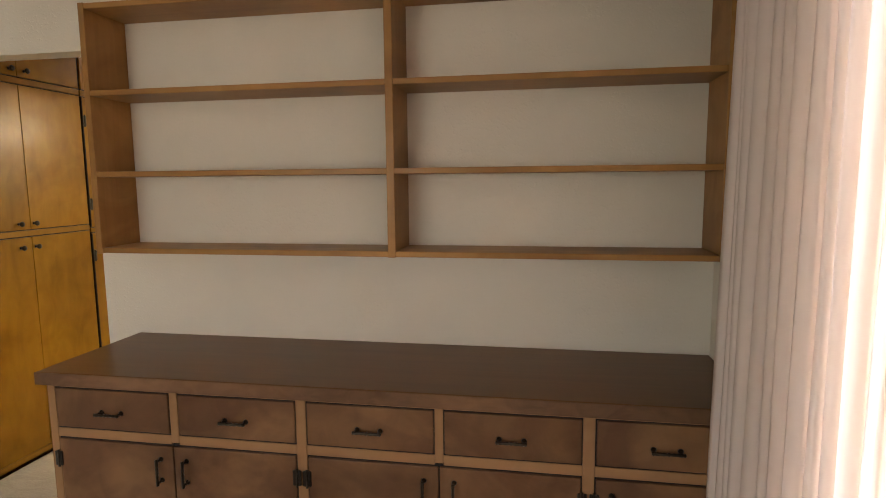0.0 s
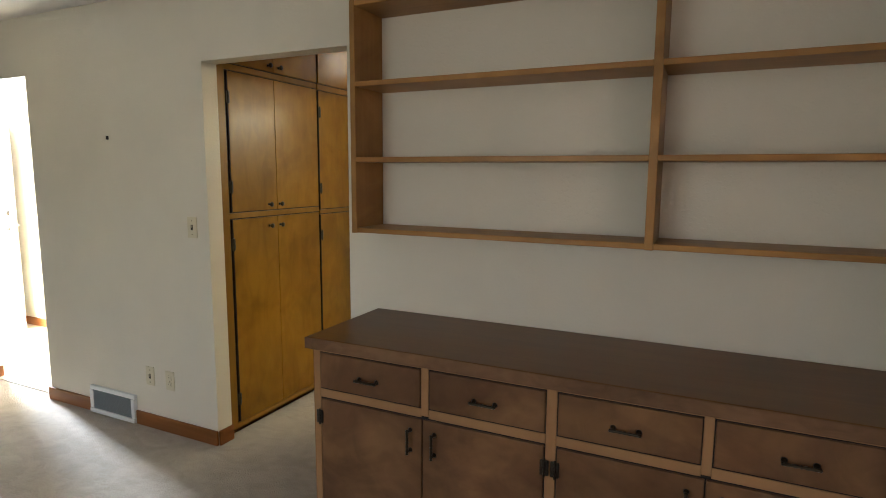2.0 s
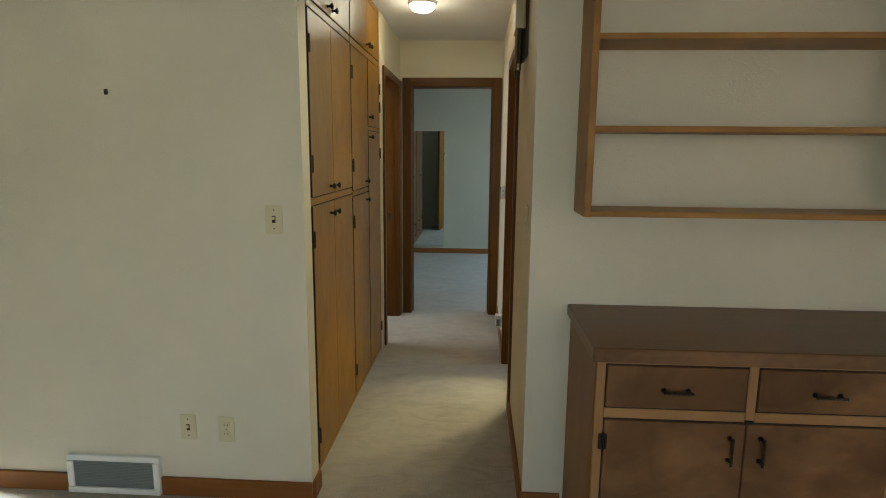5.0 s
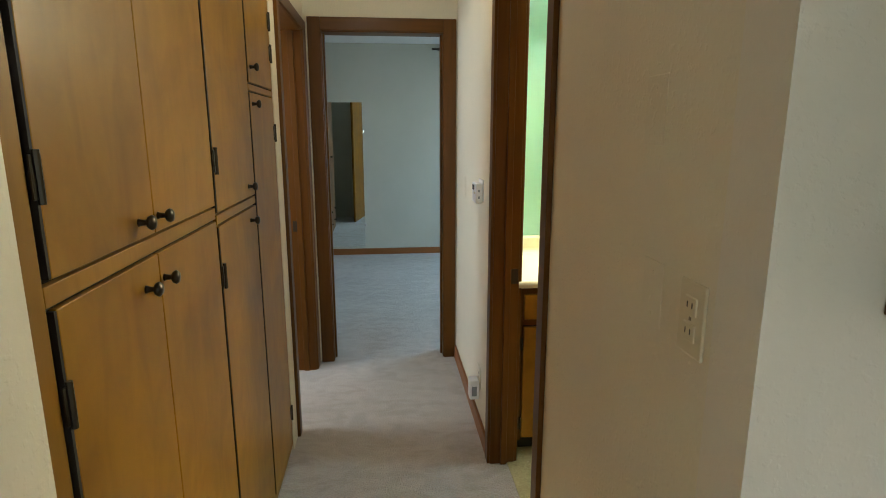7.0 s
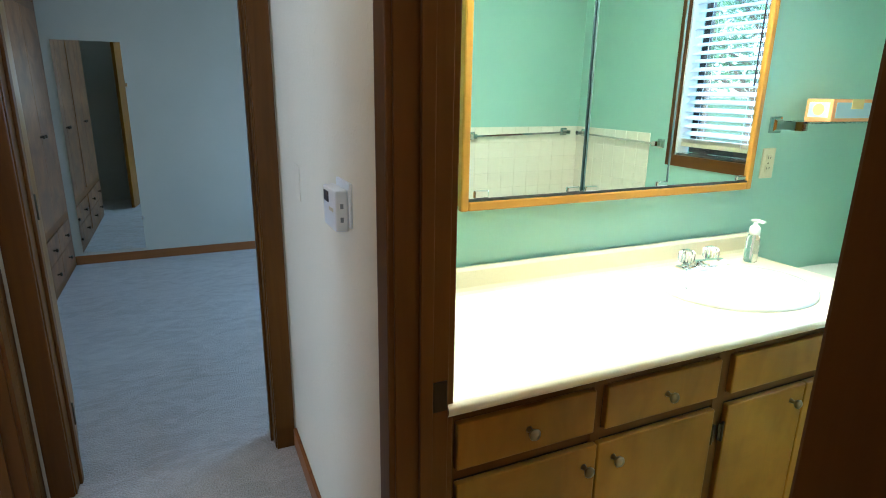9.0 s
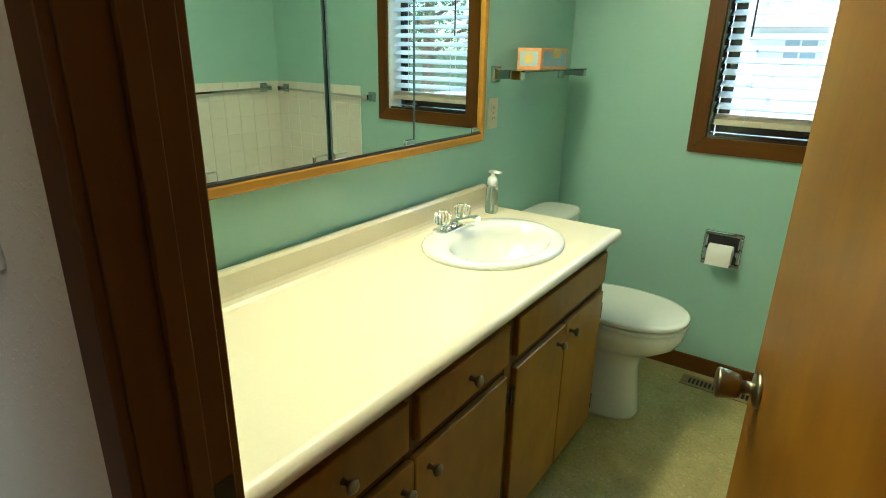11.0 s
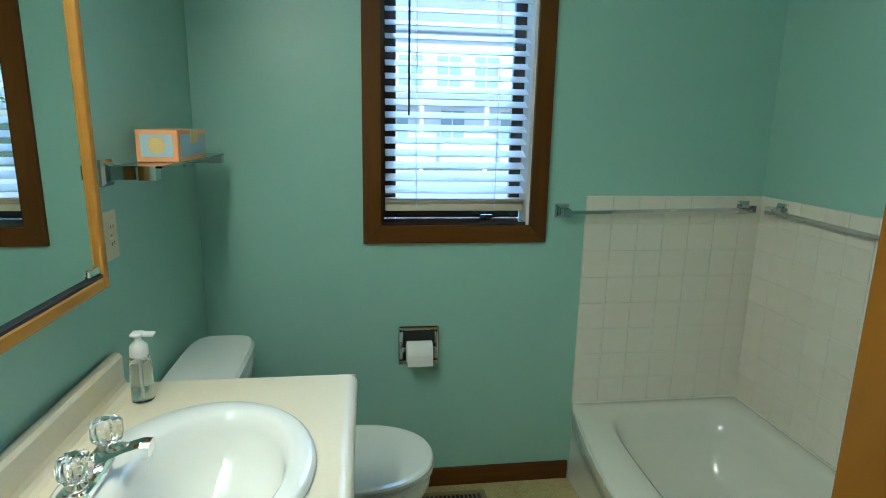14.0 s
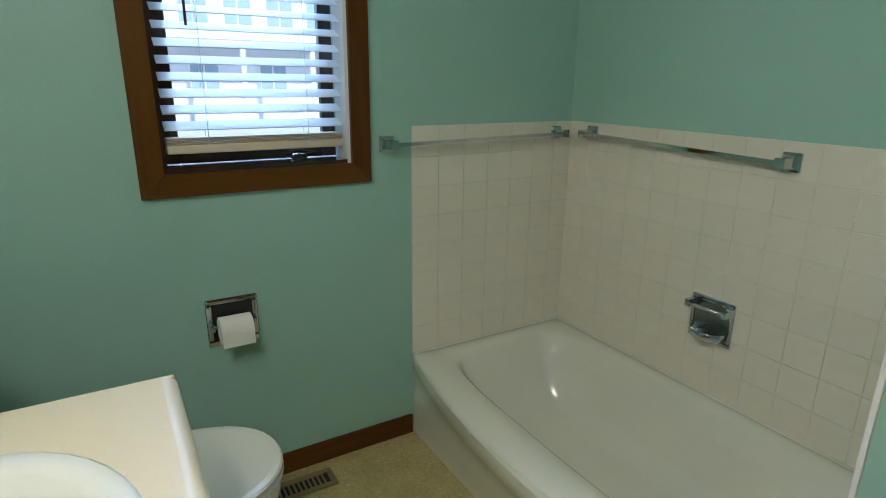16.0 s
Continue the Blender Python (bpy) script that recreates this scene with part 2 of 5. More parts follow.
def curtain_material():
    m = bpy.data.materials.new("sheer_pleated_fabric")
    m.use_nodes = True
    n, l = m.node_tree.nodes, m.node_tree.links
    b = n["Principled BSDF"]
    b.inputs["Base Color"].default_value = (0.80, 0.70, 0.62, 1)
    b.inputs["Roughness"].default_value = 0.9
    t = n.new("ShaderNodeBsdfTranslucent")
    t.inputs["Color"].default_value = (0.85, 0.73, 0.63, 1)
    mx = n.new("ShaderNodeMixShader")
    mx.inputs[0].default_value = 0.25
    l.new(b.outputs[0], mx.inputs[1]), l.new(t.outputs[0], mx.inputs[2])
    l.new(mx.outputs[0], n["Material Output"].inputs["Surface"])
    w = tex(m, "ShaderNodeTexNoise", 300, (1, 1, 0.1), 2)
    bump(m, w.outputs["Fac"], 0.2, 0.0006)
    return m


M_carpet, M_vinyl, M_laminate, M_tile, M_curtain = carpet_material(), vinyl_material(), laminate_material(), tile_material(), curtain_material()


# ---- building helpers ----
ROOTS = {}


def thing(name, loc, label, category, group="", rz=0.0):
    e = new(name)
    e.empty_display_size = 0.1
    e.matrix_world = pose(*loc, 0, 0, rz)
    ROOTS[e] = Vector(loc) if rz == 0 else None
    return tagged(e, label, category, group)


def part(name, bm, material, parent=None, label="", smooth=False, kind=""):
    """Links bm as one mesh. Coordinates are the world's, unless the thing is turned: then its own."""
    loc = ROOTS.get(parent) if parent is not None else None
    if loc is not None:
        bmesh.ops.translate(bm, verts=bm.verts, vec=-loc)
    me = bpy.data.meshes.new(name)
    bmesh.ops.recalc_face_normals(bm, faces=bm.faces)
    bm.to_mesh(me)
    bm.free()
    me.materials.append(material)
    if smooth:
        for p in me.polygons:
            p.use_smooth = True
    ob = new(name, me)
    if parent is not None:
        ob.parent = parent
        ROOTS[ob] = loc
    return tagged(ob, label, kind=kind)


def auto(ob, angle=40):
    """Smooth shading but for edges sharper than angle."""
    me = ob.data
    b = bmesh.new()
    b.from_mesh(me)
    for f in b.faces:
        f.smooth = True
    for e in b.edges:
        e.smooth = len(e.link_faces) == 2 and e.calc_face_angle(0) < radians(angle)
    b.to_mesh(me)
    b.free()
    return ob


def box(x0, x1, y0, y1, z0, z1, bevel=0.0, bm=None, segments=2):
    b = bmesh.new()
    bmesh.ops.create_cube(b, size=1)
    for v in b.verts:
        v.co = Vector(((x0 + x1) / 2 + v.co.x * (x1 - x0), (y0 + y1) / 2 + v.co.y * (y1 - y0), (z0 + z1) / 2 + v.co.z * (z1 - z0)))
    if bevel:
        bmesh.ops.bevel(b, geom=b.edges[:], offset=bevel, segments=segments, affect="EDGES", profile=0.5)
    return join(bm, b)


def join(bm, b):
    if bm is None:
        return b
    me = bpy.data.meshes.new("tmp")
    b.to_mesh(me)
    b.free()
    bm.from_mesh(me)
    bpy.data.meshes.remove(me)
    return bm


def loft(rings, caps=(True, True), closed=True, bm=None):
    bm = bm or bmesh.new()
    rows = [[bm.verts.new(p) for p in r] for r in rings]
    n = len(rows[0])
    for a, c in zip(rows, rows[1:]):
        for i in range(n if closed else n - 1):
            j = (i + 1) % n
            bm.faces.new((a[i], a[j], c[j], c[i]))
    if caps[0]:
        bm.faces.new(rows[0])
    if caps[1]:
        bm.faces.new(rows[-1])
    return bm


def ring(cx, cy, z, rx, ry, n=40, p=2.0, turn=0.0):
    out = []
    for i in range(n):
        a = 2 * math.pi * i / n
        c, s = math.cos(a), math.sin(a)
        x, y = rx * math.copysign(abs(c) ** (2 / p), c), ry * math.copysign(abs(s) ** (2 / p), s)
        out.append((cx + x * math.cos(turn) - y * math.sin(turn), cy + x * math.sin(turn) + y * math.cos(turn), z))
    return out


def tube(points, r, n=10, bm=None):
    """A round bar along points; r a number or one for each point."""
    pts = [Vector(p) for p in points]
    rs = r if isinstance(r, (list, tuple)) else [r] * len(pts)
    rings = []
    for i, p in enumerate(pts):
        d = (pts[min(i + 1, len(pts) - 1)] - pts[max(i - 1, 0)]).normalized()
        u = d.orthogonal().normalized() if abs(d.z) > 0.9 else d.cross(Vector((0, 0, 1))).normalized()
        v = d.cross(u)
        rings.append([p + rs[i] * (math.cos(2 * math.pi * k / n) * u + math.sin(2 * math.pi * k / n) * v) for k in range(n)])
    return loft(rings, bm=bm)


def lathe(at, axis, profile, n=20, bm=None):
    """Turns (distance along axis, radius) about axis through at."""
    at, d = Vector(at), Vector(axis).normalized()
    u = d.orthogonal().normalized()
    v = d.cross(u)
    return loft([[at + h * d + max(r, 0.0003) * (math.cos(2 * math.pi * k / n) * u + math.sin(2 * math.pi * k / n) * v) for k in range(n)] for h, r in profile], bm=bm)


def wall(name, axis, c0, c1, a0, a1, z0, z1, material, openings=()):
    """A wall from c0 to c1 in thickness along axis, a0 to a1 in length, with openings (a, b, bottom, top)."""
    us = sorted({a0, a1, *[v for o in openings for v in o[:2]]})
    zs = sorted({z0, z1, *[v for o in openings for v in o[2:]]})
    bm = bmesh.new()
    cache = {}

    def vert(c, u, z):
        key = (c, u, z)
        if key not in cache:
            cache[key] = bm.verts.new((c, u, z) if axis == "x" else (u, c, z))
        return cache[key]

    solid = {(i, j): not any(o[0] <= (us[i] + us[i + 1]) / 2 <= o[1] and o[2] <= (zs[j] + zs[j + 1]) / 2 <= o[3] for o in openings)
             for i in range(len(us) - 1) for j in range(len(zs) - 1)}
    for (i, j), full in solid.items():
        if not full:
            continue
        u0, u1, w0, w1 = us[i], us[i + 1], zs[j], zs[j + 1]
        for c in (c0, c1):
            bm.faces.new([vert(c, *q) for q in ((u0, w0), (u1, w0), (u1, w1), (u0, w1))])
        for di, dj, e in ((-1, 0, ((u0, w0), (u0, w1))), (1, 0, ((u1, w0), (u1, w1))), (0, -1, ((u0, w0), (u1, w0))), (0, 1, ((u0, w1), (u1, w1)))):
            if not solid.get((i + di, j + dj), False):
                bm.faces.new([vert(c0, *e[0]), vert(c1, *e[0]), vert(c1, *e[1]), vert(c0, *e[1])])
    return part(name, bm, material, kind="structure")


# ---- the shell ----
H = 2.44
NY, HX0, HX1 = 2.915, -1.685, -0.795
wall("wall_living_north", "y", NY, NY + 0.098, -5.4, -0.70, 0, H, M_wall, [(-3.95, -3.195, 0, 2.088), (HX0, HX1, 0, 2.066)])
wall("wall_living_north_east", "y", NY, NY + 0.047, -0.70, 1.64, 0, H, M_wall)
wall("wall_living_east", "x", 1.64, 1.76, -2.4, 2.915, 0, H, M_wall, [(-0.95, 1.75, 0.3, 2.3)])
# the south window is out of view, added to hold the fill lamp
wall("wall_living_south", "y", -2.52, -2.4, -5.4, 1.76, 0, H, M_wall, [(-2.3, -0.1, 0.85, 2.05)])
wall("wall_living_west", "x", -5.52, -5.4, -2.52, 2.915, 0, H, M_wall)
wall("wall_hall_east", "x", HX1, -0.70, 3.013, 5.85, 0, H, M_hall, [(3.842, 4.605, 0, 2.03)])
wall("wall_hall_end", "y", 5.85, 5.97, -3.7, -0.70, 0, H, M_hall, [(-1.615, -0.863, 0, 2.065)])
wall("wall_hall_west", "x", -1.82, -1.70, 4.801, 5.85, 0, H, M_hall, [(4.955, 5.735, 0, 2.05)])
wall("wall_side_room_closing", "y", 4.801, 4.90, -2.36, -1.82, 0, H, M_pink)
wall("wall_side_room_west", "x", -3.82, -3.7, 4.0, 5.97, 0, H, M_pink)
wall("wall_side_room_south", "y", 4.0, 4.12, -3.7, -2.36, 0, H, M_pink)
wall("wall_side_room_east", "x", -2.42, -2.36, 3.013, 4.9, 0, H, M_pink)
wall("wall_side_room_lining", "y", 5.828, 5.846, -3.7, -1.825, 0, H, M_pink)
wall("wall_bath_north", "y", 5.145, 5.26, -0.70, 1.74, 0, H, M_green)
wall("wall_bath_east", "x", 1.618, 1.765, 2.9635, 5.145, 0, H, M_green, [(3.938, 4.502, 1.104, 2.10)])
wall("wall_bath_south", "y", 2.9635, 2.972, -0.70, 1.618, 0, H, M_green)
wall("wall_bath_partition", "x", 0.0, 0.118, 2.972, 3.80, 0, H, M_green)
part("trim", box(0.112, 0.121, 3.797, 3.803, 0.006, 1.30, 0.002), M_white, kind="structure")
wall("wall_bath_west_lining", "x", -0.698, -0.690, 2.972, 5.145, 0, H, M_green, [(3.83, 4.617, 0, 2.06)])
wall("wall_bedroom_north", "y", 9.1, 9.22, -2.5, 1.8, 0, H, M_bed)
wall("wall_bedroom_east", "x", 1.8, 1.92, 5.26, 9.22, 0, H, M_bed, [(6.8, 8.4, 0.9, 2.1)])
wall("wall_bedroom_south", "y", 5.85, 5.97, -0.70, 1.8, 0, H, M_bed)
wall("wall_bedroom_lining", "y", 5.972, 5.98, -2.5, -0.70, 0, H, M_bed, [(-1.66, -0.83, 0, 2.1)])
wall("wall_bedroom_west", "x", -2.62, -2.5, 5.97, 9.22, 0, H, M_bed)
wall("wall_entry_north", "y", 3.95, 4.07, -6.2, -2.42, 0, H, M_wall)
wall("wall_entry_south", "y", 2.917, 3.013, -6.2, -5.4, 0, H, M_wall)
wall("wall_entry_west", "x", -6.32, -6.2, 2.917, 4.07, 0, H, M_wall, [(3.03, 3.90, 0, 2.05)])
part("ceiling", box(-6.4, 1.95, -2.6, 9.3, H, H + 0.1), M_ceiling, kind="structure")
part("floor_carpet", box(-6.4, 1.95, -2.6, 9.3, -0.10, 0.0), M_carpet, kind="structure")
part("floor_bath_vinyl", box(-0.72, 1.618, 2.972, 5.145, 0.001, 0.006), M_vinyl, kind="structure")
part("floor_entry_tile", box(-6.3, -2.42, 2.96, 3.95, 0.001, 0.008), M_laminate, kind="structure")
part("ground", box(-400, 400, -400, 400, -0.45, -0.35), principled("lawn", (0.09, 0.13, 0.05), 0.95), kind="structure")


def skirting(name, axis, c0, c1, a0, a1, h=0.085, material=None):
    b = box(c0, c1, a0, a1, 0.0, h, 0.004) if axis == "x" else box(a0, a1, c0, c1, 0.0, h, 0.004)
    return part(name, b, material or (M_base), kind="structure")


skirting("baseboard", "y", NY - 0.014, NY, -2.345, HX0 + 0.002)
skirting("baseboard", "y", NY - 0.014, NY, -3.195, -2.757)
skirting("baseboard", "y", NY - 0.014, NY, -5.4, -3.95)
skirting("baseboard", "x", HX0, HX0 + 0.014, NY, NY + 0.10)
skirting("baseboard", "x", HX1 - 0.014, HX1, NY, 3.797)
skirting("baseboard", "y", NY - 0.014, NY, HX1, -0.64)
skirting("baseboard", "x", HX1 - 0.014, HX1, 4.651, 5.834)
skirting("baseboard", "y", 9.086, 9.1, -2.02, 1.8, 0.075)
skirting("baseboard", "y", 3.936, 3.95, -6.2, -2.42)
skirting("baseboard", "x", 1.604, 1.618, 3.716, 5.14, 0.085, M_trimy)
skirting("baseboard", "y", 5.814, 5.828, -3.7, -1.825, 0.08)


def casing(name, axis, c, side, a0, a1, top, w=0.065, t=0.016):
    """Flat trim round a doorway, on the face c of a wall, standing out by t towards side."""
    lo, hi = sorted((c, c + side * t))
    for u0, u1, z0, z1 in ((a0 - w, a0, 0, top + w), (a1, a1 + w, 0, top + w), (a0, a1, top, top + w)):
        upright = z0 == 0
        b = box(lo, hi, u0, u1, z0, z1, 0.003) if axis == "x" else box(u0, u1, lo, hi, z0, z1, 0.003)
        part(name, b, M_trim if upright else (M_trimy if axis == "x" else M_trimx), kind="structure")


def jamb(name, axis, c0, c1, a0, a1, top, t=0.02):
    for u0, u1, z0, z1 in ((a0 - 0.001, a0 + t, 0, top), (a1 - t, a1 + 0.001, 0, top), (a0 + t, a1 - t, top - t, top + 0.001)):
        b = box(c0, c1, u0, u1, z0, z1, 0.002) if axis == "x" else box(u0, u1, c0, c1, z0, z1, 0.002)
        part(name, b, M_trim, kind="structure")
    # stop strips
    m0, m1 = c0 + (c1 - c0) * 0.42, c0 + (c1 - c0) * 0.66
    for u0, u1, z0, z1 in ((a0 + t, a0 + t + 0.011, 0, top - t), (a1 - t - 0.011, a1 - t, 0, top - t)):
        b = box(m0, m1, u0, u1, z0, z1, 0.002) if axis == "x" else box(u0, u1, m0, m1, z0, z1, 0.002)
        part("trim", b, M_trim, kind="structure")


casing("casing", "x", HX1, -1, 3.857, 4.590, 2.015, 0.06)
casing("casing", "x", -0.690, 1, 3.857, 4.590, 2.015, 0.024)
jamb("door_frame", "x", HX1 - 0.004, -0.688, 3.842, 4.605, 2.03)
casing("casing", "y", 5.85, -1, -1.600, -0.878, 2.05, 0.075)
jamb("door_frame", "y", 5.846, 5.985, -1.615, -0.863, 2.065)
casing("casing", "x", -1.70, 1, 4.970, 5.720, 2.035, 0.058)
jamb("door_frame", "x", -1.824, -1.696, 4.955, 5.735, 2.05)


part("trim", box(-1.70, -1.684, 5.778, 5.834, 0, 2.093, 0.002), M_trim, kind="structure")


# ---- living room ----
def bookshelf():
    t = thing("wall_shelf", (0.5, 2.8, 1.262), "honey birch wall shelf with two bays of open empty boards", "shelf")
    y0, y1 = 2.702, NY - 0.001
    for x0, x1 in ((-0.636, -0.612), (0.513, 0.541), (1.596, 1.622)):
        part("upright", box(x0, x1, y0, y1, 1.262, 2.182, 0.002), M_shelfz, t)
    for z in (1.264, 1.552, 1.850, 2.160):
        for x0, x1 in ((-0.612, 0.513), (0.541, 1.596)):
            part("board", box(x0, x1, y0 + 0.002, y1, z, z + 0.02, 0.002), M_shelf, t)


def pull(at, across, parent, length=0.092):
    """A cast bail pull with a ridged grip; across is the way it runs, it stands out towards -y."""
    c, d = Vector(at), Vector(across)
    n = Vector((0, -1, 0))
    b = bmesh.new()
    for s in (-1, 1):
        p = c + d * s * length * 0.40
        lathe(p, n, [(0.0, 0.009), (0.004, 0.008), (0.008, 0.004), (0.022, 0.004), (0.026, 0.0055), (0.030, 0.002)], 8, b)
    profile = [(-0.5, 0.003), (-0.47, 0.006), (-0.42, 0.004), (-0.34, 0.0055), (-0.24, 0.004), (-0.14, 0.0055), (-0.05, 0.0035),
               (0, 0.0065), (0.05, 0.0035), (0.14, 0.0055), (0.24, 0.004), (0.34, 0.0055), (0.42, 0.004), (0.47, 0.006), (0.5, 0.003)]
    tube([c + n * 0.025 + d * length * u for u, r in profile], [r for u, r in profile], 8, b)
    return part("handle", b, M_bronze, parent, "antique bronze bail pull", smooth=True)


def hinge_y(at, parent):
    """A butterfly hinge on a front that faces -y."""
    x, y, z = at
    b = box(x - 0.014, x - 0.003, y - 0.004, y, z - 0.026, z + 0.026, 0.003)
    box(x + 0.003, x + 0.014, y - 0.004, y, z - 0.026, z + 0.026, 0.003, b)
    tube([(x, y - 0.004, z - 0.03), (x, y - 0.004, z + 0.03)], 0.004, 8, b)
    return part("hinge", b, M_bronze, parent, "antique bronze hinge")


def sideboard():
    t = thing("sideboard", (0.55, 2.66, 0), "long brown birch built-in sideboard with drawers and doors", "cabinet")
    x0, x1, y0, y1 = -0.625, 1.62, 2.422, NY - 0.015
    body = box(x0, x1, y0 + 0.022, y1, 0.085, 0.851)
    box(x0 + 0.02, x1, y0 + 0.07, y1, 0.0, 0.085, 0, body)
    part("body", body, M_front, t)
    part("end_panel", box(x0 - 0.005, x0 - 0.0005, y0 + 0.003, y1, 0.0, 0.851, 0.001), M_sideend, t, "amber brown end panel")
    part("worktop", box(x0 - 0.018, x1 + 0.018, 2.396, y1 + 0.013, 0.853, 0.898, 0.005), M_top, t, "dark brown worn worktop")
    part("edge_band", box(x0 - 0.019, x1 + 0.018, 2.393, 2.3965, 0.854, 0.897, 0.0015), M_edge, t, "scuffed worn front edge")
    stiles = [(-0.625, -0.597), (-0.166, -0.137), (0.277, 0.311), (0.725, 0.752), (1.165, 1.200), (1.595, 1.62)]
    for i, (a, c) in enumerate(stiles):
        part("stile", box(a, c, y0, y0 + 0.021, 0.085 if i != 1 and i != 3 else 0.668, 0.851, 0.002), M_rail, t)
    for (a, c), (e, f) in zip(stiles, stiles[1:]):
        part("rail", box(c, e, y0 + 0.001, y0 + 0.021, 0.840, 0.851, 0.001), M_rail, t)
        part("rail", box(c, e, y0 + 0.001, y0 + 0.021, 0.662, 0.694, 0.001), M_rail, t)
        d = part("drawer_front", box(c + 0.004, e - 0.003, y0 - 0.003, y0 + 0.019, 0.699, 0.836, 0.003), M_front, t)
        pull(((c + e) / 2, y0 - 0.003, 0.760), (1, 0, 0), d)
        # black sheet paints the shade round the drawer
        part("gap", box(c, e, y0 + 0.004, y0 + 0.0215, 0.694, 0.840), M_gap, t)
    bays = [(-0.597, 0.277), (0.311, 1.165), (1.200, 1.595)]
    for a, c in bays:
        part("gap", box(a, c, y0 + 0.006, y0 + 0.0215, 0.09, 0.662), M_gap, t)
        m = (a + c) / 2
        pair = c - a > 0.6
        for j, (d0, d1) in enumerate([(a + 0.004, m - 0.002), (m + 0.002, c - 0.004)] if pair else [(a + 0.004, c - 0.004)]):
            d = part("door", box(d0, d1, y0 - 0.003, y0 + 0.018, 0.095, 0.656, 0.003), M_front, t)
            hx = (d1 - 0.045) if (pair and j == 0) else d0 + 0.045
            pull((hx, y0 - 0.003, 0.573), (0, 0, 1), d)
            hinge = (d0 - 0.004) if (pair and j == 0) or not pair else d1 + 0.004
            for z in (0.585, 0.17):
                hinge_y((hinge, y0 - 0.004, z), d)


def curtain():
    t = thing("curtain", (1.5, 1.0, 0.05), "pleated pale peach sheer curtain hanging at the window", "curtain")
    rows, n = [], 760
    for k in range(7):
        z = 0.03 + (2.36 - 0.03) * k / 6
        r = [(1.634, 2.335, z), (1.605, 2.342, z), (1.572, 2.334, z)]
        for i in range(n + 1):
            u = i / n
            y = 2.27 - 3.3 * u
            ph = 2 * math.pi * (62 * u + 0.45 * math.sin(17 * u) + 0.12 * math.sin(41 * u))
            amp = (0.034 + 0.012 * math.sin(23 * u + 1)) * (0.85 + 0.15 * (1 - k / 6))
            r.append((1.512 - 0.014 * (1 - k / 6) * math.cos(9 * u) + amp * math.sin(ph) + 0.006 * math.sin(2.3 * ph + k * 0.5), y + 0.012 * math.sin(2 * ph), z))
        rows.append(r)
    part("panel", loft(rows, (False, False), False), M_curtain, t, smooth=True)
    rail = box(1.47, 1.638, -1.1, 2.3, 2.375, 2.40, 0.004)
    part("rail", rail, M_white, t)


def plate(name, at, normal, label, w=0.07, h=0.114, kind="outlet"):
    """A wall plate: outlet, switch or blank."""
    t = thing(name, at, label, "wall plate" if kind == "blank" else ("outlet" if kind == "outlet" else "switch"))
    x, y, z = at
    nx, ny = normal

    def slab(u0, u1, z0, z1, d0, d1, bev=0.0):
        if ny:
            lo, hi = sorted((y + ny * d0, y + ny * d1))
            return box(x + u0, x + u1, lo, hi, z + z0, z + z1, bev)
        lo, hi = sorted((x + nx * d0, x + nx * d1))
        return box(lo, hi, y + u0, y + u1, z + z0, z + z1, bev)

    part("cover", slab(-w / 2, w / 2, -h / 2, h / 2, 0.0, 0.006 if kind != "blank" else 0.002, 0.003 if kind != "blank" else 0.0015), M_ivory if kind != "blank" else M_hall, t)
    if kind == "outlet":
        for s in (-1, 1):
            face = part("socket", slab(-0.016, 0.016, s * 0.02 - 0.014, s * 0.02 + 0.014, 0.004, 0.0085, 0.002), M_ivory, t)
            for u in (-0.0065, 0.0065):
                part("slot", slab(u - 0.0012, u + 0.0012, s * 0.02 - 0.003, s * 0.02 + 0.006, 0.006, 0.009), M_black, face)
    if kind == "switch":
        part("surround", slab(-0.007, 0.007, -0.014, 0.014, 0.004, 0.0075), M_bronze, t)
        part("toggle", slab(-0.004, 0.004, 0.0, 0.010, 0.006, 0.017, 0.001), M_ivory, t)
    for s in ((-1, 1) if kind != "outlet" else (0,)):
        part("screw", slab(-0.003, 0.003, s * h * 0.32 - 0.003, s * h * 0.32 + 0.003, 0.005 if kind != "blank" else 0.0015, 0.0072 if kind != "blank" else 0.003, 0.001), M_brass if kind != "blank" else M_hall, t)
    return t


def wall_vent():
    t = thing("wall_register", (-2.61, NY, 0.095), "white framed grey louvred wall register beside the baseboard", "vent")
    x0, x1, z0, z1 = -2.757, -2.345, 0.006, 0.178
    fr = box(x0, x1, NY - 0.03, NY, z0, z0 + 0.026, 0.004)
    box(x0, x1, NY - 0.022, NY, z1 - 0.026, z1, 0.004, fr)
    box(x0, x0 + 0.028, NY - 0.026, NY, z0 + 0.026, z1 - 0.026, 0.004, fr)
    box(x1 - 0.028, x1, NY - 0.026, NY, z0 + 0.026, z1 - 0.026, 0.004, fr)
    part("frame", fr, M_white, t)
    part("backing", box(x0 + 0.02, x1 - 0.02, NY - 0.006, NY, z0 + 0.02, z1 - 0.02), M_black, t)
    for i in range(17):
        z = z0 + 0.03 + i * 0.0072
        s = box(x0 + 0.028, x1 - 0.028, -0.006, 0.006, -0.001, 0.001)
        bmesh.ops.rotate(s, verts=s.verts, cent=(0, 0, 0), matrix=Matrix.Rotation(radians(40), 3, "X"))
        bmesh.ops.translate(s, verts=s.verts, vec=(0, NY - 0.016, z))
        part("louvre", s, M_vent, t)


bookshelf()
sideboard()
curtain()
wall_vent()
plate("light_switch", (-1.804, NY, 1.212), (0, -1), "ivory toggle light switch on the cream wall", kind="switch")
plate("outlet", (-2.046, NY, 0.314), (0, -1), "ivory duplex outlet low on the cream wall")
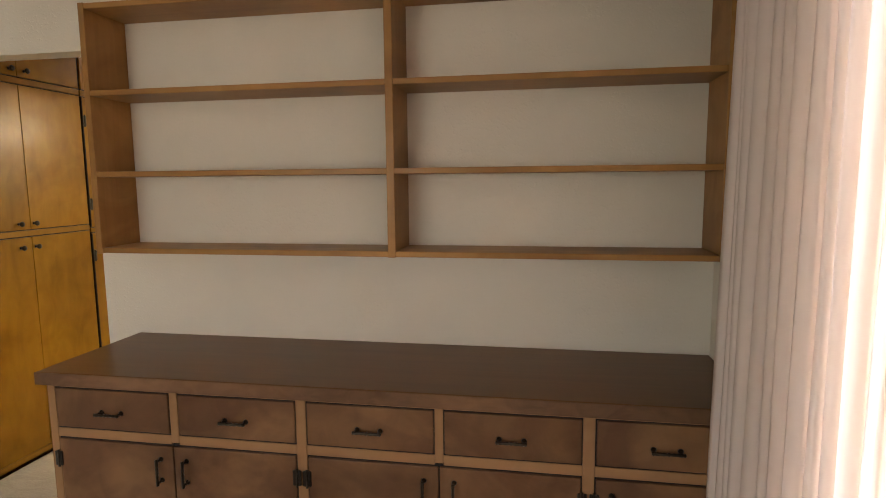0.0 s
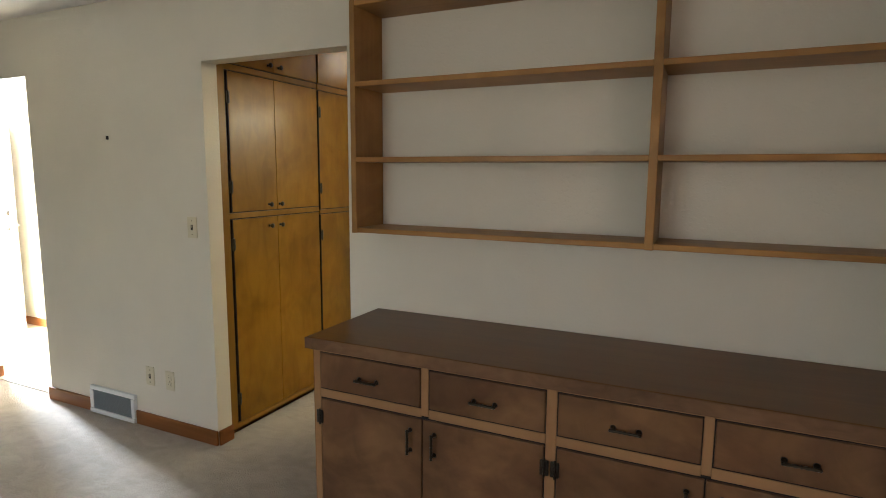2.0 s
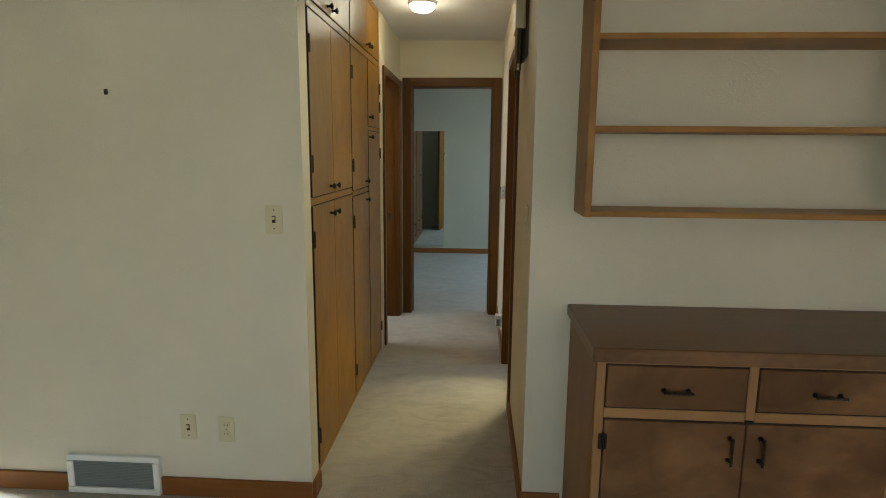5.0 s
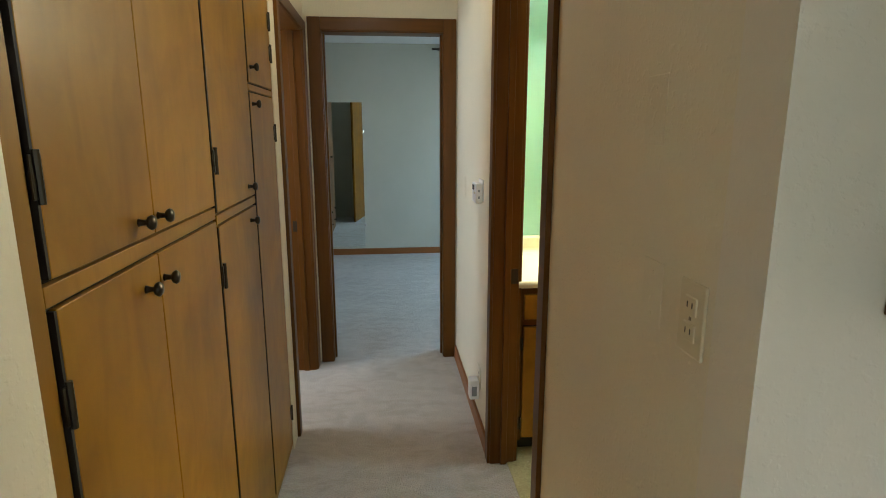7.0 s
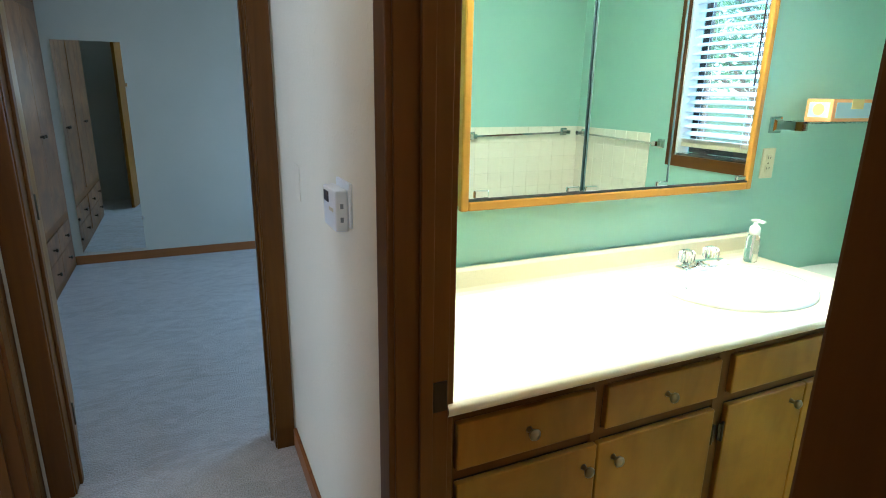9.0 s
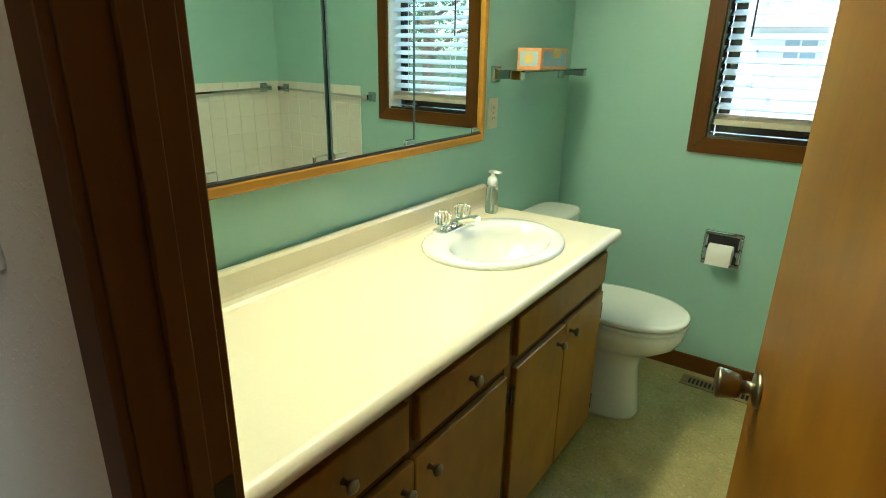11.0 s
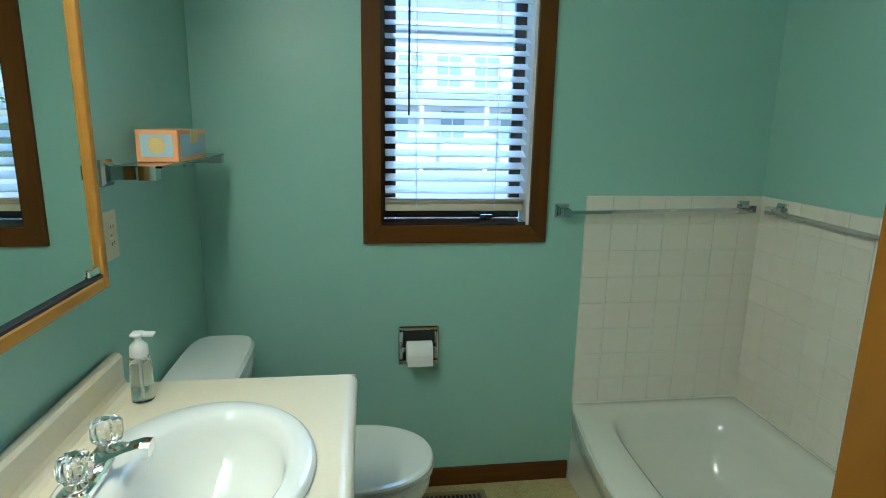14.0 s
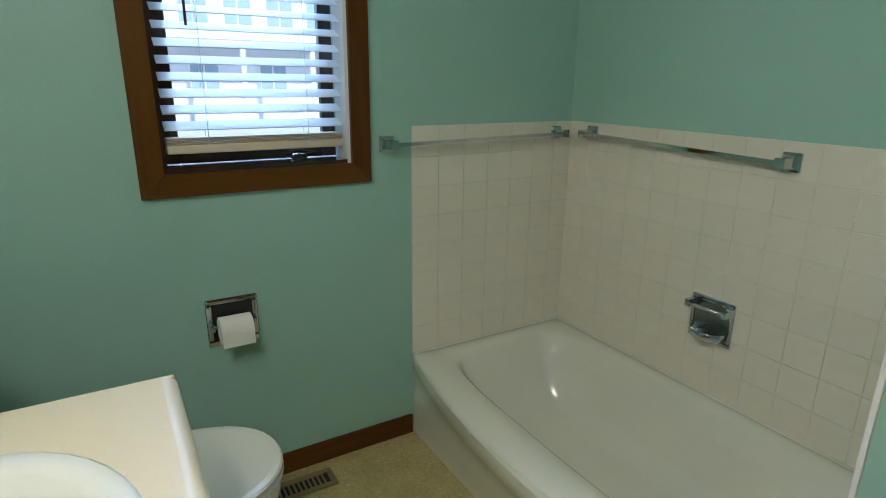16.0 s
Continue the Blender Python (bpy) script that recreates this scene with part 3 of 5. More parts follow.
plate("wall_plate", (-2.212, NY, 0.318), (0, -1), "ivory cover plate low on the cream wall", kind="switch")


# ---- hall ----
def knob(at, normal, parent, metal=None, s=1.0):
    return part("knob", lathe(at, normal, [(0, 0.008 * s), (0.004 * s, 0.006 * s), (0.014 * s, 0.005 * s), (0.018 * s, 0.012 * s), (0.024 * s, 0.0145 * s), (0.029 * s, 0.011 * s), (0.031 * s, 0.0)], 16), metal or M_bronze, parent, "dark bronze knob", smooth=True)


def hinge_x(at, parent):
    x, y, z = at
    b = box(x, x + 0.004, y - 0.014, y - 0.003, z - 0.03, z + 0.03, 0.003)
    box(x, x + 0.004, y + 0.003, y + 0.014, z - 0.03, z + 0.03, 0.003, b)
    tube([(x + 0.005, y, z - 0.036), (x + 0.005, y, z + 0.036)], 0.005, 8, b)
    return part("hinge", b, M_bronze, parent, "antique bronze hinge")


def hall_cabinet():
    t = thing("hall_cabinet", (-2.03, 4.03, 0), "amber birch floor-to-ceiling hall cabinet with closed slab doors", "cabinet")
    fx = -1.703
    y0, y1 = 3.015, 4.80
    body = box(-2.355, fx - 0.020, y0, y1 - 0.002, 0.0, H - 0.002)
    part("body", body, M_cabf, t)

    def rail(a, c, z0, z1):
        part("face_frame", box(fx - 0.020, fx, a, c, z0, z1, 0.0015), M_cabf, t)

    for a, c in ((3.015, 3.080), (4.776, 4.798)):
        rail(a, c, 0.03, H - 0.002)
    for a, c in ((3.080, 3.872), (3.882, 4.776)):
        rail(a, c, 2.405, H - 0.002)
        rail(a, c, 0.03, 0.06)
    rail(3.080, 3.872, 2.058, 2.090)
    rail(3.882, 4.358, 2.055, 2.090)
    rail(4.352, 4.776, 2.055, 2.090)
    rail(3.080, 3.872, 1.250, 1.280)
    rail(3.882, 4.358, 1.232, 1.258)
    rail(4.368, 4.776, 1.618, 1.640)
    part("toe_kick", box(fx - 0.05, fx - 0.02, y0, y1, 0.0, 0.03), M_gap, t)
    # black sheet behind the doors paints the shade in their gaps
    part("gap", box(fx - 0.0205, fx - 0.012, 3.080, 4.776, 0.04, 2.41), M_gap, t)

    def door(a, c, z0, z1, ky=None, kz=None, hy=None):
        d = part("door", box(fx - 0.010, fx + 0.002, a, c, z0, z1, 0.002), M_cab, t)
        if ky:
            knob((fx + 0.002, ky, kz), (1, 0, 0), d)
        # near-black strip paints the shadow side along the door edge
        if hy and a < 4.4:
            part("lipped_edge", box(fx - 0.0115, fx + 0.0012, a - 0.006, a + 0.0012, z0 + 0.002, z1 - 0.002), M_gap, d, "dark strip painted as shade on the door edge")
        if hy:
            for z in (z0 + 0.14, z1 - 0.14):
                hinge_x((fx + 0.0022, hy, z), d)
        return d

    m = 3.462
    door(3.100, m - 0.0015, 1.286, 2.052, m - 0.072, 1.318, 3.095)
    door(m + 0.0015, 3.869, 1.286, 2.052, m + 0.020, 1.318)
    door(3.100, m - 0.0015, 0.064, 1.244, m - 0.072, 1.190, 3.095)
    door(m + 0.0015, 3.869, 0.064, 1.244, m + 0.020, 1.190)
    door(3.100, m - 0.0015, 2.096, 2.40, m - 0.045, 2.13)
    door(m + 0.0015, 3.869, 2.096, 2.40, m + 0.045, 2.13)
    door(3.889, 4.352, 1.264, 2.049, 4.262, 1.300, 3.894)
    door(3.889, 4.352, 0.064, 1.226, 4.262, 1.185, 3.894)
    door(3.889, 4.366, 2.096, 2.40, 4.335, 2.13)
    door(4.370, 4.771, 2.096, 2.40, 4.415, 2.13)
    door(4.372, 4.771, 1.646, 2.049, 4.405, 1.698, 4.774)
    door(4.372, 4.771, 0.064, 1.612, 4.405, 1.574, 4.774)


def hall_lamp():
    t = thing("ceiling_light", (-1.38, 4.60, H), "round flush hall ceiling light, switched on", "ceiling light")
    part("trim_ring", lathe((-1.38, 4.60, H), (0, 0, -1), [(0, 0.095), (0.012, 0.095), (0.018, 0.08)], 32), M_white, t, smooth=True)
    part("diffuser", lathe((-1.38, 4.60, H - 0.012), (0, 0, -1), [(0, 0.082), (0.02, 0.080), (0.04, 0.062), (0.05, 0.03), (0.053, 0.0)], 32), M_globe, t, smooth=True)


def thermostat():
    x, y, z = HX1, 4.925, 1.20
    t = thing("thermostat", (x, y, z), "white plastic wall thermostat with small display", "thermostat")
    part("base_plate", box(x - 0.007, x, y - 0.062, y + 0.052, z - 0.040, z + 0.060, 0.002), M_white, t)
    part("housing", box(x - 0.036, x - 0.007, y - 0.052, y + 0.058, z - 0.048, z + 0.044, 0.004), M_white, t)
    part("display", box(x - 0.038, x - 0.0355, y + 0.006, y + 0.046, z + 0.010, z + 0.034, 0.0008), M_black, t, "small dark display")
    for k in range(3):
        part("button", box(x - 0.038, x - 0.0355, y - 0.034 + k * 0.013, y - 0.026 + k * 0.013, z - 0.006, z + 0.002, 0.0008), M_ivory, t)
    for k in range(2):
        part("slide_switch", box(x - 0.025, x - 0.018, y - 0.0532, y - 0.0515, z - 0.026 + k * 0.030, z - 0.015 + k * 0.030), M_vent, t, "grey slide switch")


hall_cabinet()
hall_lamp()
thermostat()
plate("outlet", (HX1, 3.062, 1.212), (-1, 0), "ivory outlet on the hall wall")
plate("blank_plate", (HX1, 3.230, 1.518), (-1, 0), "blank painted cover plate on the hall wall", kind="blank")
plate("blank_plate", (HX1, 3.195, 1.214), (-1, 0), "blank painted cover plate on the hall wall", kind="blank")
plate("blank_plate", (HX1, 5.50, 1.170), (-1, 0), "blank painted cover plate on the hall wall", kind="blank")
plate("outlet", (HX1, 4.90, 0.285), (-1, 0), "ivory outlet low on the hall wall")
d = thing("plug_in_box", (HX1 - 0.009, 4.90, 0.22), "white plug-in box in the low hall outlet", "plug-in device")
part("housing", box(HX1 - 0.055, HX1 - 0.009, 4.868, 4.935, 0.175, 0.275, 0.006), M_white, d)
part("grille", box(HX1 - 0.045, HX1 - 0.02, 4.866, 4.8685, 0.195, 0.245), M_vent, d)


def door_chime():
    x, y = HX1, 3.43
    t = thing("door_chime", (x, y, 2.05), "dark door chime with hanging tubes on the hall wall", "door chime")
    part("backplate", box(x - 0.012, x, y - 0.10, y + 0.12, 1.90, 2.20, 0.003), M_bronze, t)
    part("cover", box(x - 0.055, x - 0.012, y - 0.08, y + 0.10, 2.02, 2.18, 0.006), M_ivory, t)
    for i, (dy, bottom) in enumerate(((-0.06, 1.87), (0.0, 1.85), (0.06, 1.83), (0.10, 1.86))):
        part("tube", tube([(x - 0.034, y + dy, bottom), (x - 0.034, y + dy, 2.02)], 0.013, 14), M_brass if i % 2 else M_bronze, t, "hanging chime tube")


door_chime()
plate("light_switch", (-1.915, 5.828, 1.19), (0, -1), "white switch plate on the side room wall", kind="switch")


# ---- bathroom ----
WX, MY, CZ = 1.618, 5.145, 0.858


def bath_window():
    t = thing("window_1", (1.69, 4.22, 1.104), "dark brown cased window with a crank", "window")
    t["kind"] = "structure"
    y0, y1, z0, z1 = 3.938, 4.502, 1.104, 2.10
    w = 0.066
    outer, inner = ((y0 - w, z0 - w), (y1 + w, z0 - w), (y1 + w, z1 + w), (y0 - w, z1 + w)), ((y0, z0), (y1, z0), (y1, z1), (y0, z1))
    for k in range(4):
        q = (k + 1) % 4
        quad = (outer[k], outer[q], inner[q], inner[k])
        mid = [sum(p[a] for p in quad) / 4 for a in (0, 1)]
        rings = [[(x, mid[0] + (a - mid[0]) * f, mid[1] + (c - mid[1]) * f) for a, c in quad] for x, f in ((WX, 1.0), (WX - 0.014, 0.999), (WX - 0.016, 0.996))]
        part("casing", loft(rings), M_trim if k % 2 else M_trimy, t)
    part("jamb_liner", box(WX, 1.712, y0 - 0.001, y0 + 0.012, z0, z1), M_white, t, "white side liner")
    for b in (box(WX, 1.712, y1 - 0.012, y1 + 0.001, z0, z1), box(WX, 1.765, y0 + 0.012, y1 - 0.012, z0 - 0.001, z0 + 0.012), box(WX, 1.765, y0 + 0.012, y1 - 0.012, z1 - 0.012, z1 + 0.001)):
        part("jamb_liner", b, M_sash, t)
    a0, a1, b0, b1 = y0 + 0.014, y1 - 0.014, z0 + 0.014, z1 - 0.014
    for b in (box(1.715, 1.745, a0, a0 + 0.045, b0, b1, 0.003), box(1.715, 1.745, a1 - 0.045, a1, b0, b1, 0.003), box(1.715, 1.745, a0 + 0.045, a1 - 0.045, b0, b0 + 0.045, 0.003), box(1.715, 1.745, a0 + 0.045, a1 - 0.045, b1 - 0.045, b1, 0.003)):
        part("sash", b, M_sash, t, "dark brown sash")
    g = part("pane", box(1.728, 1.732, a0 + 0.04, a1 - 0.04, b0 + 0.04, b1 - 0.04), M_glass, t)
    g.visible_shadow = False
    c = box(1.675, 1.715, 4.065, 4.115, z0 + 0.013, z0 + 0.032, 0.005)
    tube([(1.685, 4.09, z0 + 0.03), (1.67, 4.09, z0 + 0.042), (1.67, 4.15, z0 + 0.034)], 0.005, 8, c)
    tube([(1.67, 4.09, z0 + 0.042), (1.67, 4.04, z0 + 0.034)], 0.004, 8, c)
    part("crank", c, M_sash, t, "dark metal window crank")


def bath_blind():
    t = thing("window_blind", (1.66, 4.22, 1.16), "white horizontal blind with open slats in the window", "blind")
    y0, y1 = 3.955, 4.485
    part("bottom_rail", box(1.637, 1.687, y0, y1, 1.156, 1.182, 0.004), M_railcream, t, "cream bottom rail with stacked slats")
    for i in range(4):
        part("slat", box(1.637, 1.687, y0, y1, 1.184 + i * 0.005, 1.1865 + i * 0.005, 0.001), M_railcream, t)
    z = 1.234
    while z < 2.06:
        b = box(-0.025, 0.025, y0 - 4.22, y1 - 4.22, -0.0014, 0.0014, 0.001)
        bmesh.ops.rotate(b, verts=b.verts, cent=(0, 0, 0), matrix=Matrix.Rotation(radians(-27), 3, "Y"))
        bmesh.ops.translate(b, verts=b.verts, vec=(1.662, 4.22, z))
        part("slat", b, M_slat, t)
        z += 0.0455
    part("headrail", box(1.635, 1.69, y0, y1, 2.062, 2.086, 0.003), M_slat, t)
    for y in (4.07, 4.37):
        c = tube([(1.637, y, 1.17), (1.637, y, 2.07)], 0.0012, 6)
        tube([(1.687, y, 1.17), (1.687, y, 2.07)], 0.0012, 6, c)
        part("ladder_cord", c, M_slat, t)
    part("wand", tube([(1.630, 4.40, 2.07), (1.629, 4.40, 1.505)], 0.004, 8), M_sash, t, "dark tilt wand")


def vanity():
    t = thing("vanity_cabinet", (0.18, 5.0, 0), "amber birch bathroom vanity with drawers and doors", "cabinet")
    x0, x1, fy, by = -0.688, 0.845, 4.622, MY - 0.002
    part("body", box(x0, x1, fy + 0.021, by, 0.09, 0.70), M_cabf, t)
    part("end_panel", box(x1 - 0.018, x1, fy + 0.021, by, 0.70, 0.817), M_cabf, t)
    part("end_panel", box(x0, x0 + 0.018, fy + 0.021, by, 0.70, 0.817), M_cabf, t)
    part("toe_kick", box(x0, x1, fy + 0.08, by, 0.006, 0.09), M_gap, t)
    part("stile", box(x0, x0 + 0.033, fy, fy + 0.02, 0.09, 0.818), M_vframe, t)
    part("rail", box(x0 + 0.033, x1 - 0.025, fy + 0.001, fy + 0.02, 0.788, 0.818), M_vframe, t)
    # the dark trim colour carries the drawers' shadow on this rail
    part("rail", box(x0 + 0.033, x1 - 0.025, fy + 0.0015, fy + 0.0195, 0.644, 0.671), M_trimx, t, "brown middle rail darkened for shade under the drawers")
    for a, c in ((-0.290, -0.262), (0.122, 0.166), (x1 - 0.025, x1)):
        part("stile", box(a, c, fy, fy + 0.02, 0.09, 0.818), M_vframe, t)
    # shade between the vanity fronts, painted as a black sheet
    part("gap", box(x0 + 0.035, x1 - 0.025, fy + 0.006, fy + 0.0205, 0.10, 0.81), M_gap, t)

    def front(name, a, c, z0, z1, knobs, hx=None):
        d = part(name, box(a, c, fy - 0.016, fy + 0.003, z0, z1, 0.004), M_cab, t)
        for kx, kz in knobs:
            knob((kx, fy - 0.016, kz), (0, -1, 0), d, M_brass)
        if hx:
            for z in (z0 + 0.07, z1 - 0.08):
                hinge_y((hx, fy - 0.008, z), d)

    front("drawer_front", -0.655, -0.293, 0.675, 0.788, [(-0.478, 0.733)])
    front("drawer_front", -0.260, 0.118, 0.675, 0.788, [(-0.068, 0.730)])
    front("drawer_front", 0.168, 0.818, 0.675, 0.788, [])
    front("door", -0.655, -0.278, 0.11, 0.640, [(-0.315, 0.588)], -0.66)
    front("door", -0.274, 0.118, 0.11, 0.640, [(-0.225, 0.592)], 0.124)
    front("door", 0.168, 0.492, 0.11, 0.640, [(0.435, 0.595)], 0.162)
    front("door", 0.496, 0.818, 0.11, 0.640, [(0.53, 0.603)], 0.824)


SINK = (0.468, 4.863)


def vanity_top():
    t = thing("countertop", (0.1, 4.87, 0.82), "cream laminate vanity top with a rolled edge and backsplash", "countertop")
    x0, x1, fy = -0.688, 0.866, 4.608
    by = MY - 0.003
    cx, cy, rx, ry = *SINK, 0.225, 0.175
    n = 48
    bm = bmesh.new()
    outer = []
    for i in range(n):
        a = 2 * math.pi * i / n
        c, s = math.cos(a), math.sin(a)
        q = min(((x1 - cx) if c > 0 else (cx - x0)) / max(abs(c), 1e-6), ((by - cy) if s > 0 else (cy - fy)) / max(abs(s), 1e-6))
        outer.append((cx + c * q, cy + s * q))
    corners = [(x0, fy), (x1, fy), (x1, by), (x0, by)]
    for c in corners:
        i = min(range(n), key=lambda k: (outer[k][0] - c[0]) ** 2 + (outer[k][1] - c[1]) ** 2)
        outer[i] = c
    loft([[(x, y, CZ) for x, y in outer], [(p[0], p[1], CZ) for p in ring(cx, cy, CZ, rx, ry, n)], [(p[0], p[1], CZ - 0.03) for p in ring(cx, cy, CZ, rx, ry, n)]], (False, False), True, bm)
    # rolled front and end edges
    arc = [(-0.026 * math.sin(math.pi * k / 16), -0.020 + 0.020 * math.cos(math.pi * k / 16)) for k in range(17)]
    roll = loft([[(x, fy + dy, CZ + dz) for dy, dz in arc] for x in (x0, x1)], (False, False), False)
    part("rolled_edge", roll, M_laminate, t, smooth=True)
    box(x1 - 0.002, x1 + 0.006, fy - 0.022, by, CZ - 0.039, CZ - 0.0005, 0.004, bm)
    box(x0, x1, fy, fy + 0.025, CZ - 0.039, CZ - 0.02, 0, bm)
    part("counter", bm, M_laminate, t)
    splash = [(by, CZ), (by, CZ + 0.085), (by - 0.008, CZ + 0.090), (by - 0.020, CZ + 0.088), (by - 0.026, CZ + 0.080), (by - 0.026, CZ + 0.028), (by - 0.029, CZ + 0.017), (by - 0.035, CZ + 0.008), (by - 0.044, CZ + 0.0025), (by - 0.056, CZ + 0.0005)]
    part("backsplash", loft([[(x, by + (y - by) * k, CZ + (z - CZ) * q) for y, z in splash] for x, k, q in ((x0, 1, 1), (0.832, 1, 1), (0.840, 0.94, 0.985), (0.844, 0.75, 0.95))], (True, True)), M_laminate, t)


def sink():
    cx, cy = SINK
    t = thing("sink_basin", (cx, cy, CZ), "white oval porcelain drop-in basin", "sink")
    rings = [ring(cx, cy, CZ + 0.001, 0.260, 0.212), ring(cx, cy, CZ + 0.010, 0.260, 0.212), ring(cx, cy, CZ + 0.016, 0.250, 0.203),
             ring(cx, cy - 0.024, CZ + 0.016, 0.216, 0.150), ring(cx, cy - 0.026, CZ + 0.008, 0.203, 0.136), ring(cx, cy - 0.026, CZ - 0.02, 0.192, 0.128),
             ring(cx, cy - 0.024, CZ - 0.07, 0.165, 0.120), ring(cx, cy - 0.015, CZ - 0.11, 0.115, 0.085), ring(cx, cy, CZ - 0.125, 0.03, 0.028)]
    part("bowl", loft(rings, (False, True)), M_porcelain, t, smooth=True)
    part("drain", lathe((cx, cy, CZ - 0.124), (0, 0, 1), [(0, 0.024), (0.002, 0.024), (0.004, 0.018), (0.006, 0.0)], 24), M_chrome, t, smooth=True)


def faucet():
    cx, cy = 0.463, 5.020
    z = CZ + 0.016
    t = thing("faucet", (cx, cy, z), "chrome basin faucet with clear acrylic knobs", "faucet")
    part("base_plate", box(cx - 0.082, cx + 0.082, cy - 0.026, cy + 0.026, z, z + 0.018, 0.007), M_chrome, t)
    b = bmesh.new()
    prof = [(0.01, 0.018, 0.038, 0.030), (-0.025, 0.029, 0.034, 0.028), (-0.055, 0.042, 0.031, 0.026), (-0.082, 0.051, 0.030, 0.024), (-0.096, 0.051, 0.029, 0.021)]
    loft([[(cx + w * sx, cy + dy, z + dz + h * sz) for sx, sz in ((-0.6, -0.5), (0.6, -0.5), (0.6, 0.3), (0.3, 0.5), (-0.3, 0.5), (-0.6, 0.3))] for dy, dz, w, h in prof], bm=b)
    part("spout", b, M_chrome, t)
    part("aerator", lathe((cx, cy - 0.086, z + 0.044), (0, 0, -1), [(0, 0.009), (0.014, 0.009)], 16), M_chrome, t, smooth=True)
    for s in (-1, 1):
        x = cx + s * 0.057
        part("stem", lathe((x, cy, z + 0.017), (0, 0, 1), [(0, 0.017), (0.006, 0.016), (0.010, 0.010), (0.016, 0.010)], 18), M_chrome, t, smooth=True)
        rings = []
        for h, r in ((0.0, 0.016), (0.004, 0.022), (0.012, 0.025), (0.034, 0.025), (0.041, 0.021), (0.044, 0.012)):
            rings.append([(x + r * (1 + (0.09 if k % 2 else -0.06)) * math.cos(math.pi * k / 10), cy + r * (1 + (0.09 if k % 2 else -0.06)) * math.sin(math.pi * k / 10), z + 0.031 + h) for k in range(20)])
        kb = part("knob", loft(rings), M_acrylic, t, "clear fluted acrylic knob")
        part("cap", lathe((x, cy, z + 0.0755), (0, 0, 1), [(0, 0.008), (0.002, 0.007)], 14), M_chrome, kb)


def mirror_cabinet():
    t = thing("mirror_cabinet", (0.2, MY, 1.116), "golden oak framed three-panel sliding mirror cabinet", "mirror")
    x0, x1, z0, z1 = -0.416, 0.773, 1.123, 1.895
    fy, w, e = MY - 0.049, 0.028, 0.025
    part("box", box(x0 + 0.01, x1 - 0.01, fy + 0.0235, MY - 0.001, z0 + 0.01, z1 - 0.01), M_mirframe, t)
    for b in (box(x0, x0 + e, fy, fy + 0.024, z0, z1, 0.005), box(x1 - e, x1, fy, fy + 0.024, z0, z1, 0.005), box(x0 + e, x1 - e, fy, fy + 0.024, z0, z0 + w, 0.005), box(x0 + e, x1 - e, fy, fy + 0.024, z1 - w, z1, 0.005)):
        part("frame", b, M_mirframe, t)
    part("track", box(x0 + e, x1 - e, fy + 0.002, fy + 0.020, z0 + w - 0.001, z0 + w + 0.005), M_black, t, "dark sliding track")
    splits = [x0 + e, 0.012, 0.358, x1 - e]
    for i, (a, c) in enumerate(zip(splits, splits[1:])):
        d = fy + (0.005 if i == 1 else 0.011)
        p = part("mirror_panel", box(a + (0.002 if i else 0), c + (0.012 if i == 0 else -0.001), d, d + 0.004, z0 + w + 0.007, z1 - w, 0.0), M_mirror, t, "sliding mirror panel")
        for g in ((c - 0.06,) if i == 0 else ((a + 0.004, c - 0.045) if i == 1 else (c - 0.05,))):
            part("finger_pull", box(g, g + 0.046, d - 0.006, d, z0 + w + 0.007, z0 + w + 0.024, 0.003), M_chrome, p, "small chrome finger pull")
        if i == 0:
            part("finger_pull", box(a + 0.02, a + 0.066, d - 0.006, d, z0 + w + 0.007, z0 + w + 0.030, 0.003), M_chrome, p, "small chrome finger pull")
    for x in (0.012, 0.358):
        part("edge_strip", box(x - 0.0018, x + 0.0018, fy + 0.002, fy + 0.006, z0 + w + 0.006, z1 - w), M_edgeglass, t, "bright mirror edge strip")


def post_bracket(at, normal, parent, reach=0.055, s=0.0235):
    n = Vector((*normal, 0))
    u = Vector((-n.y, n.x, 0))
    b = bmesh.new()

    def square(d, r):
        c = Vector(at) + n * d
        return [c + u * r + Vector((0, 0, r)), c - u * r + Vector((0, 0, r)), c - u * r - Vector((0, 0, r)), c + u * r - Vector((0, 0, r))]

    loft([square(0, s * 1.15), square(0.006, s * 1.15), square(0.012, s * 0.85), square(0.02, s * 0.6), square(reach * 0.7, s * 0.55), square(reach * 0.75, s * 0.62), square(reach + 0.012, s * 0.62)], bm=b)
    return part("bracket", b, M_dimchrome, parent, "square chrome bracket")


def towel_bar(name, a, c, normal, label):
    mid = (Vector(a) + Vector(c)) / 2
    t = thing(name, mid, label, "towel bar")
    n = Vector((*normal, 0))
    for p in (a, c):
        post_bracket(p, normal, t)
    p, q = Vector(a) + n * 0.055, Vector(c) + n * 0.055
    u, w = n * 0.0062, Vector((0, 0, 0.0062))
    part("bar", loft([[e + u + w, e - u + w, e - u - w, e + u - w] for e in (p, q)]), M_dimchrome, t, "square chrome bar")


def glass_shelf():
    t = thing("glass_shelf", (1.165, MY, 1.367), "small clear glass shelf on chrome brackets", "shelf")
    for x in (0.912, 1.512):
        post_bracket((x, MY, 1.352), (0, -1), t, 0.105, 0.026)
    part("glass", box(0.913, 1.508, MY - 0.125, MY - 0.02, 1.362, 1.368, 0.001), M_acrylic, t)


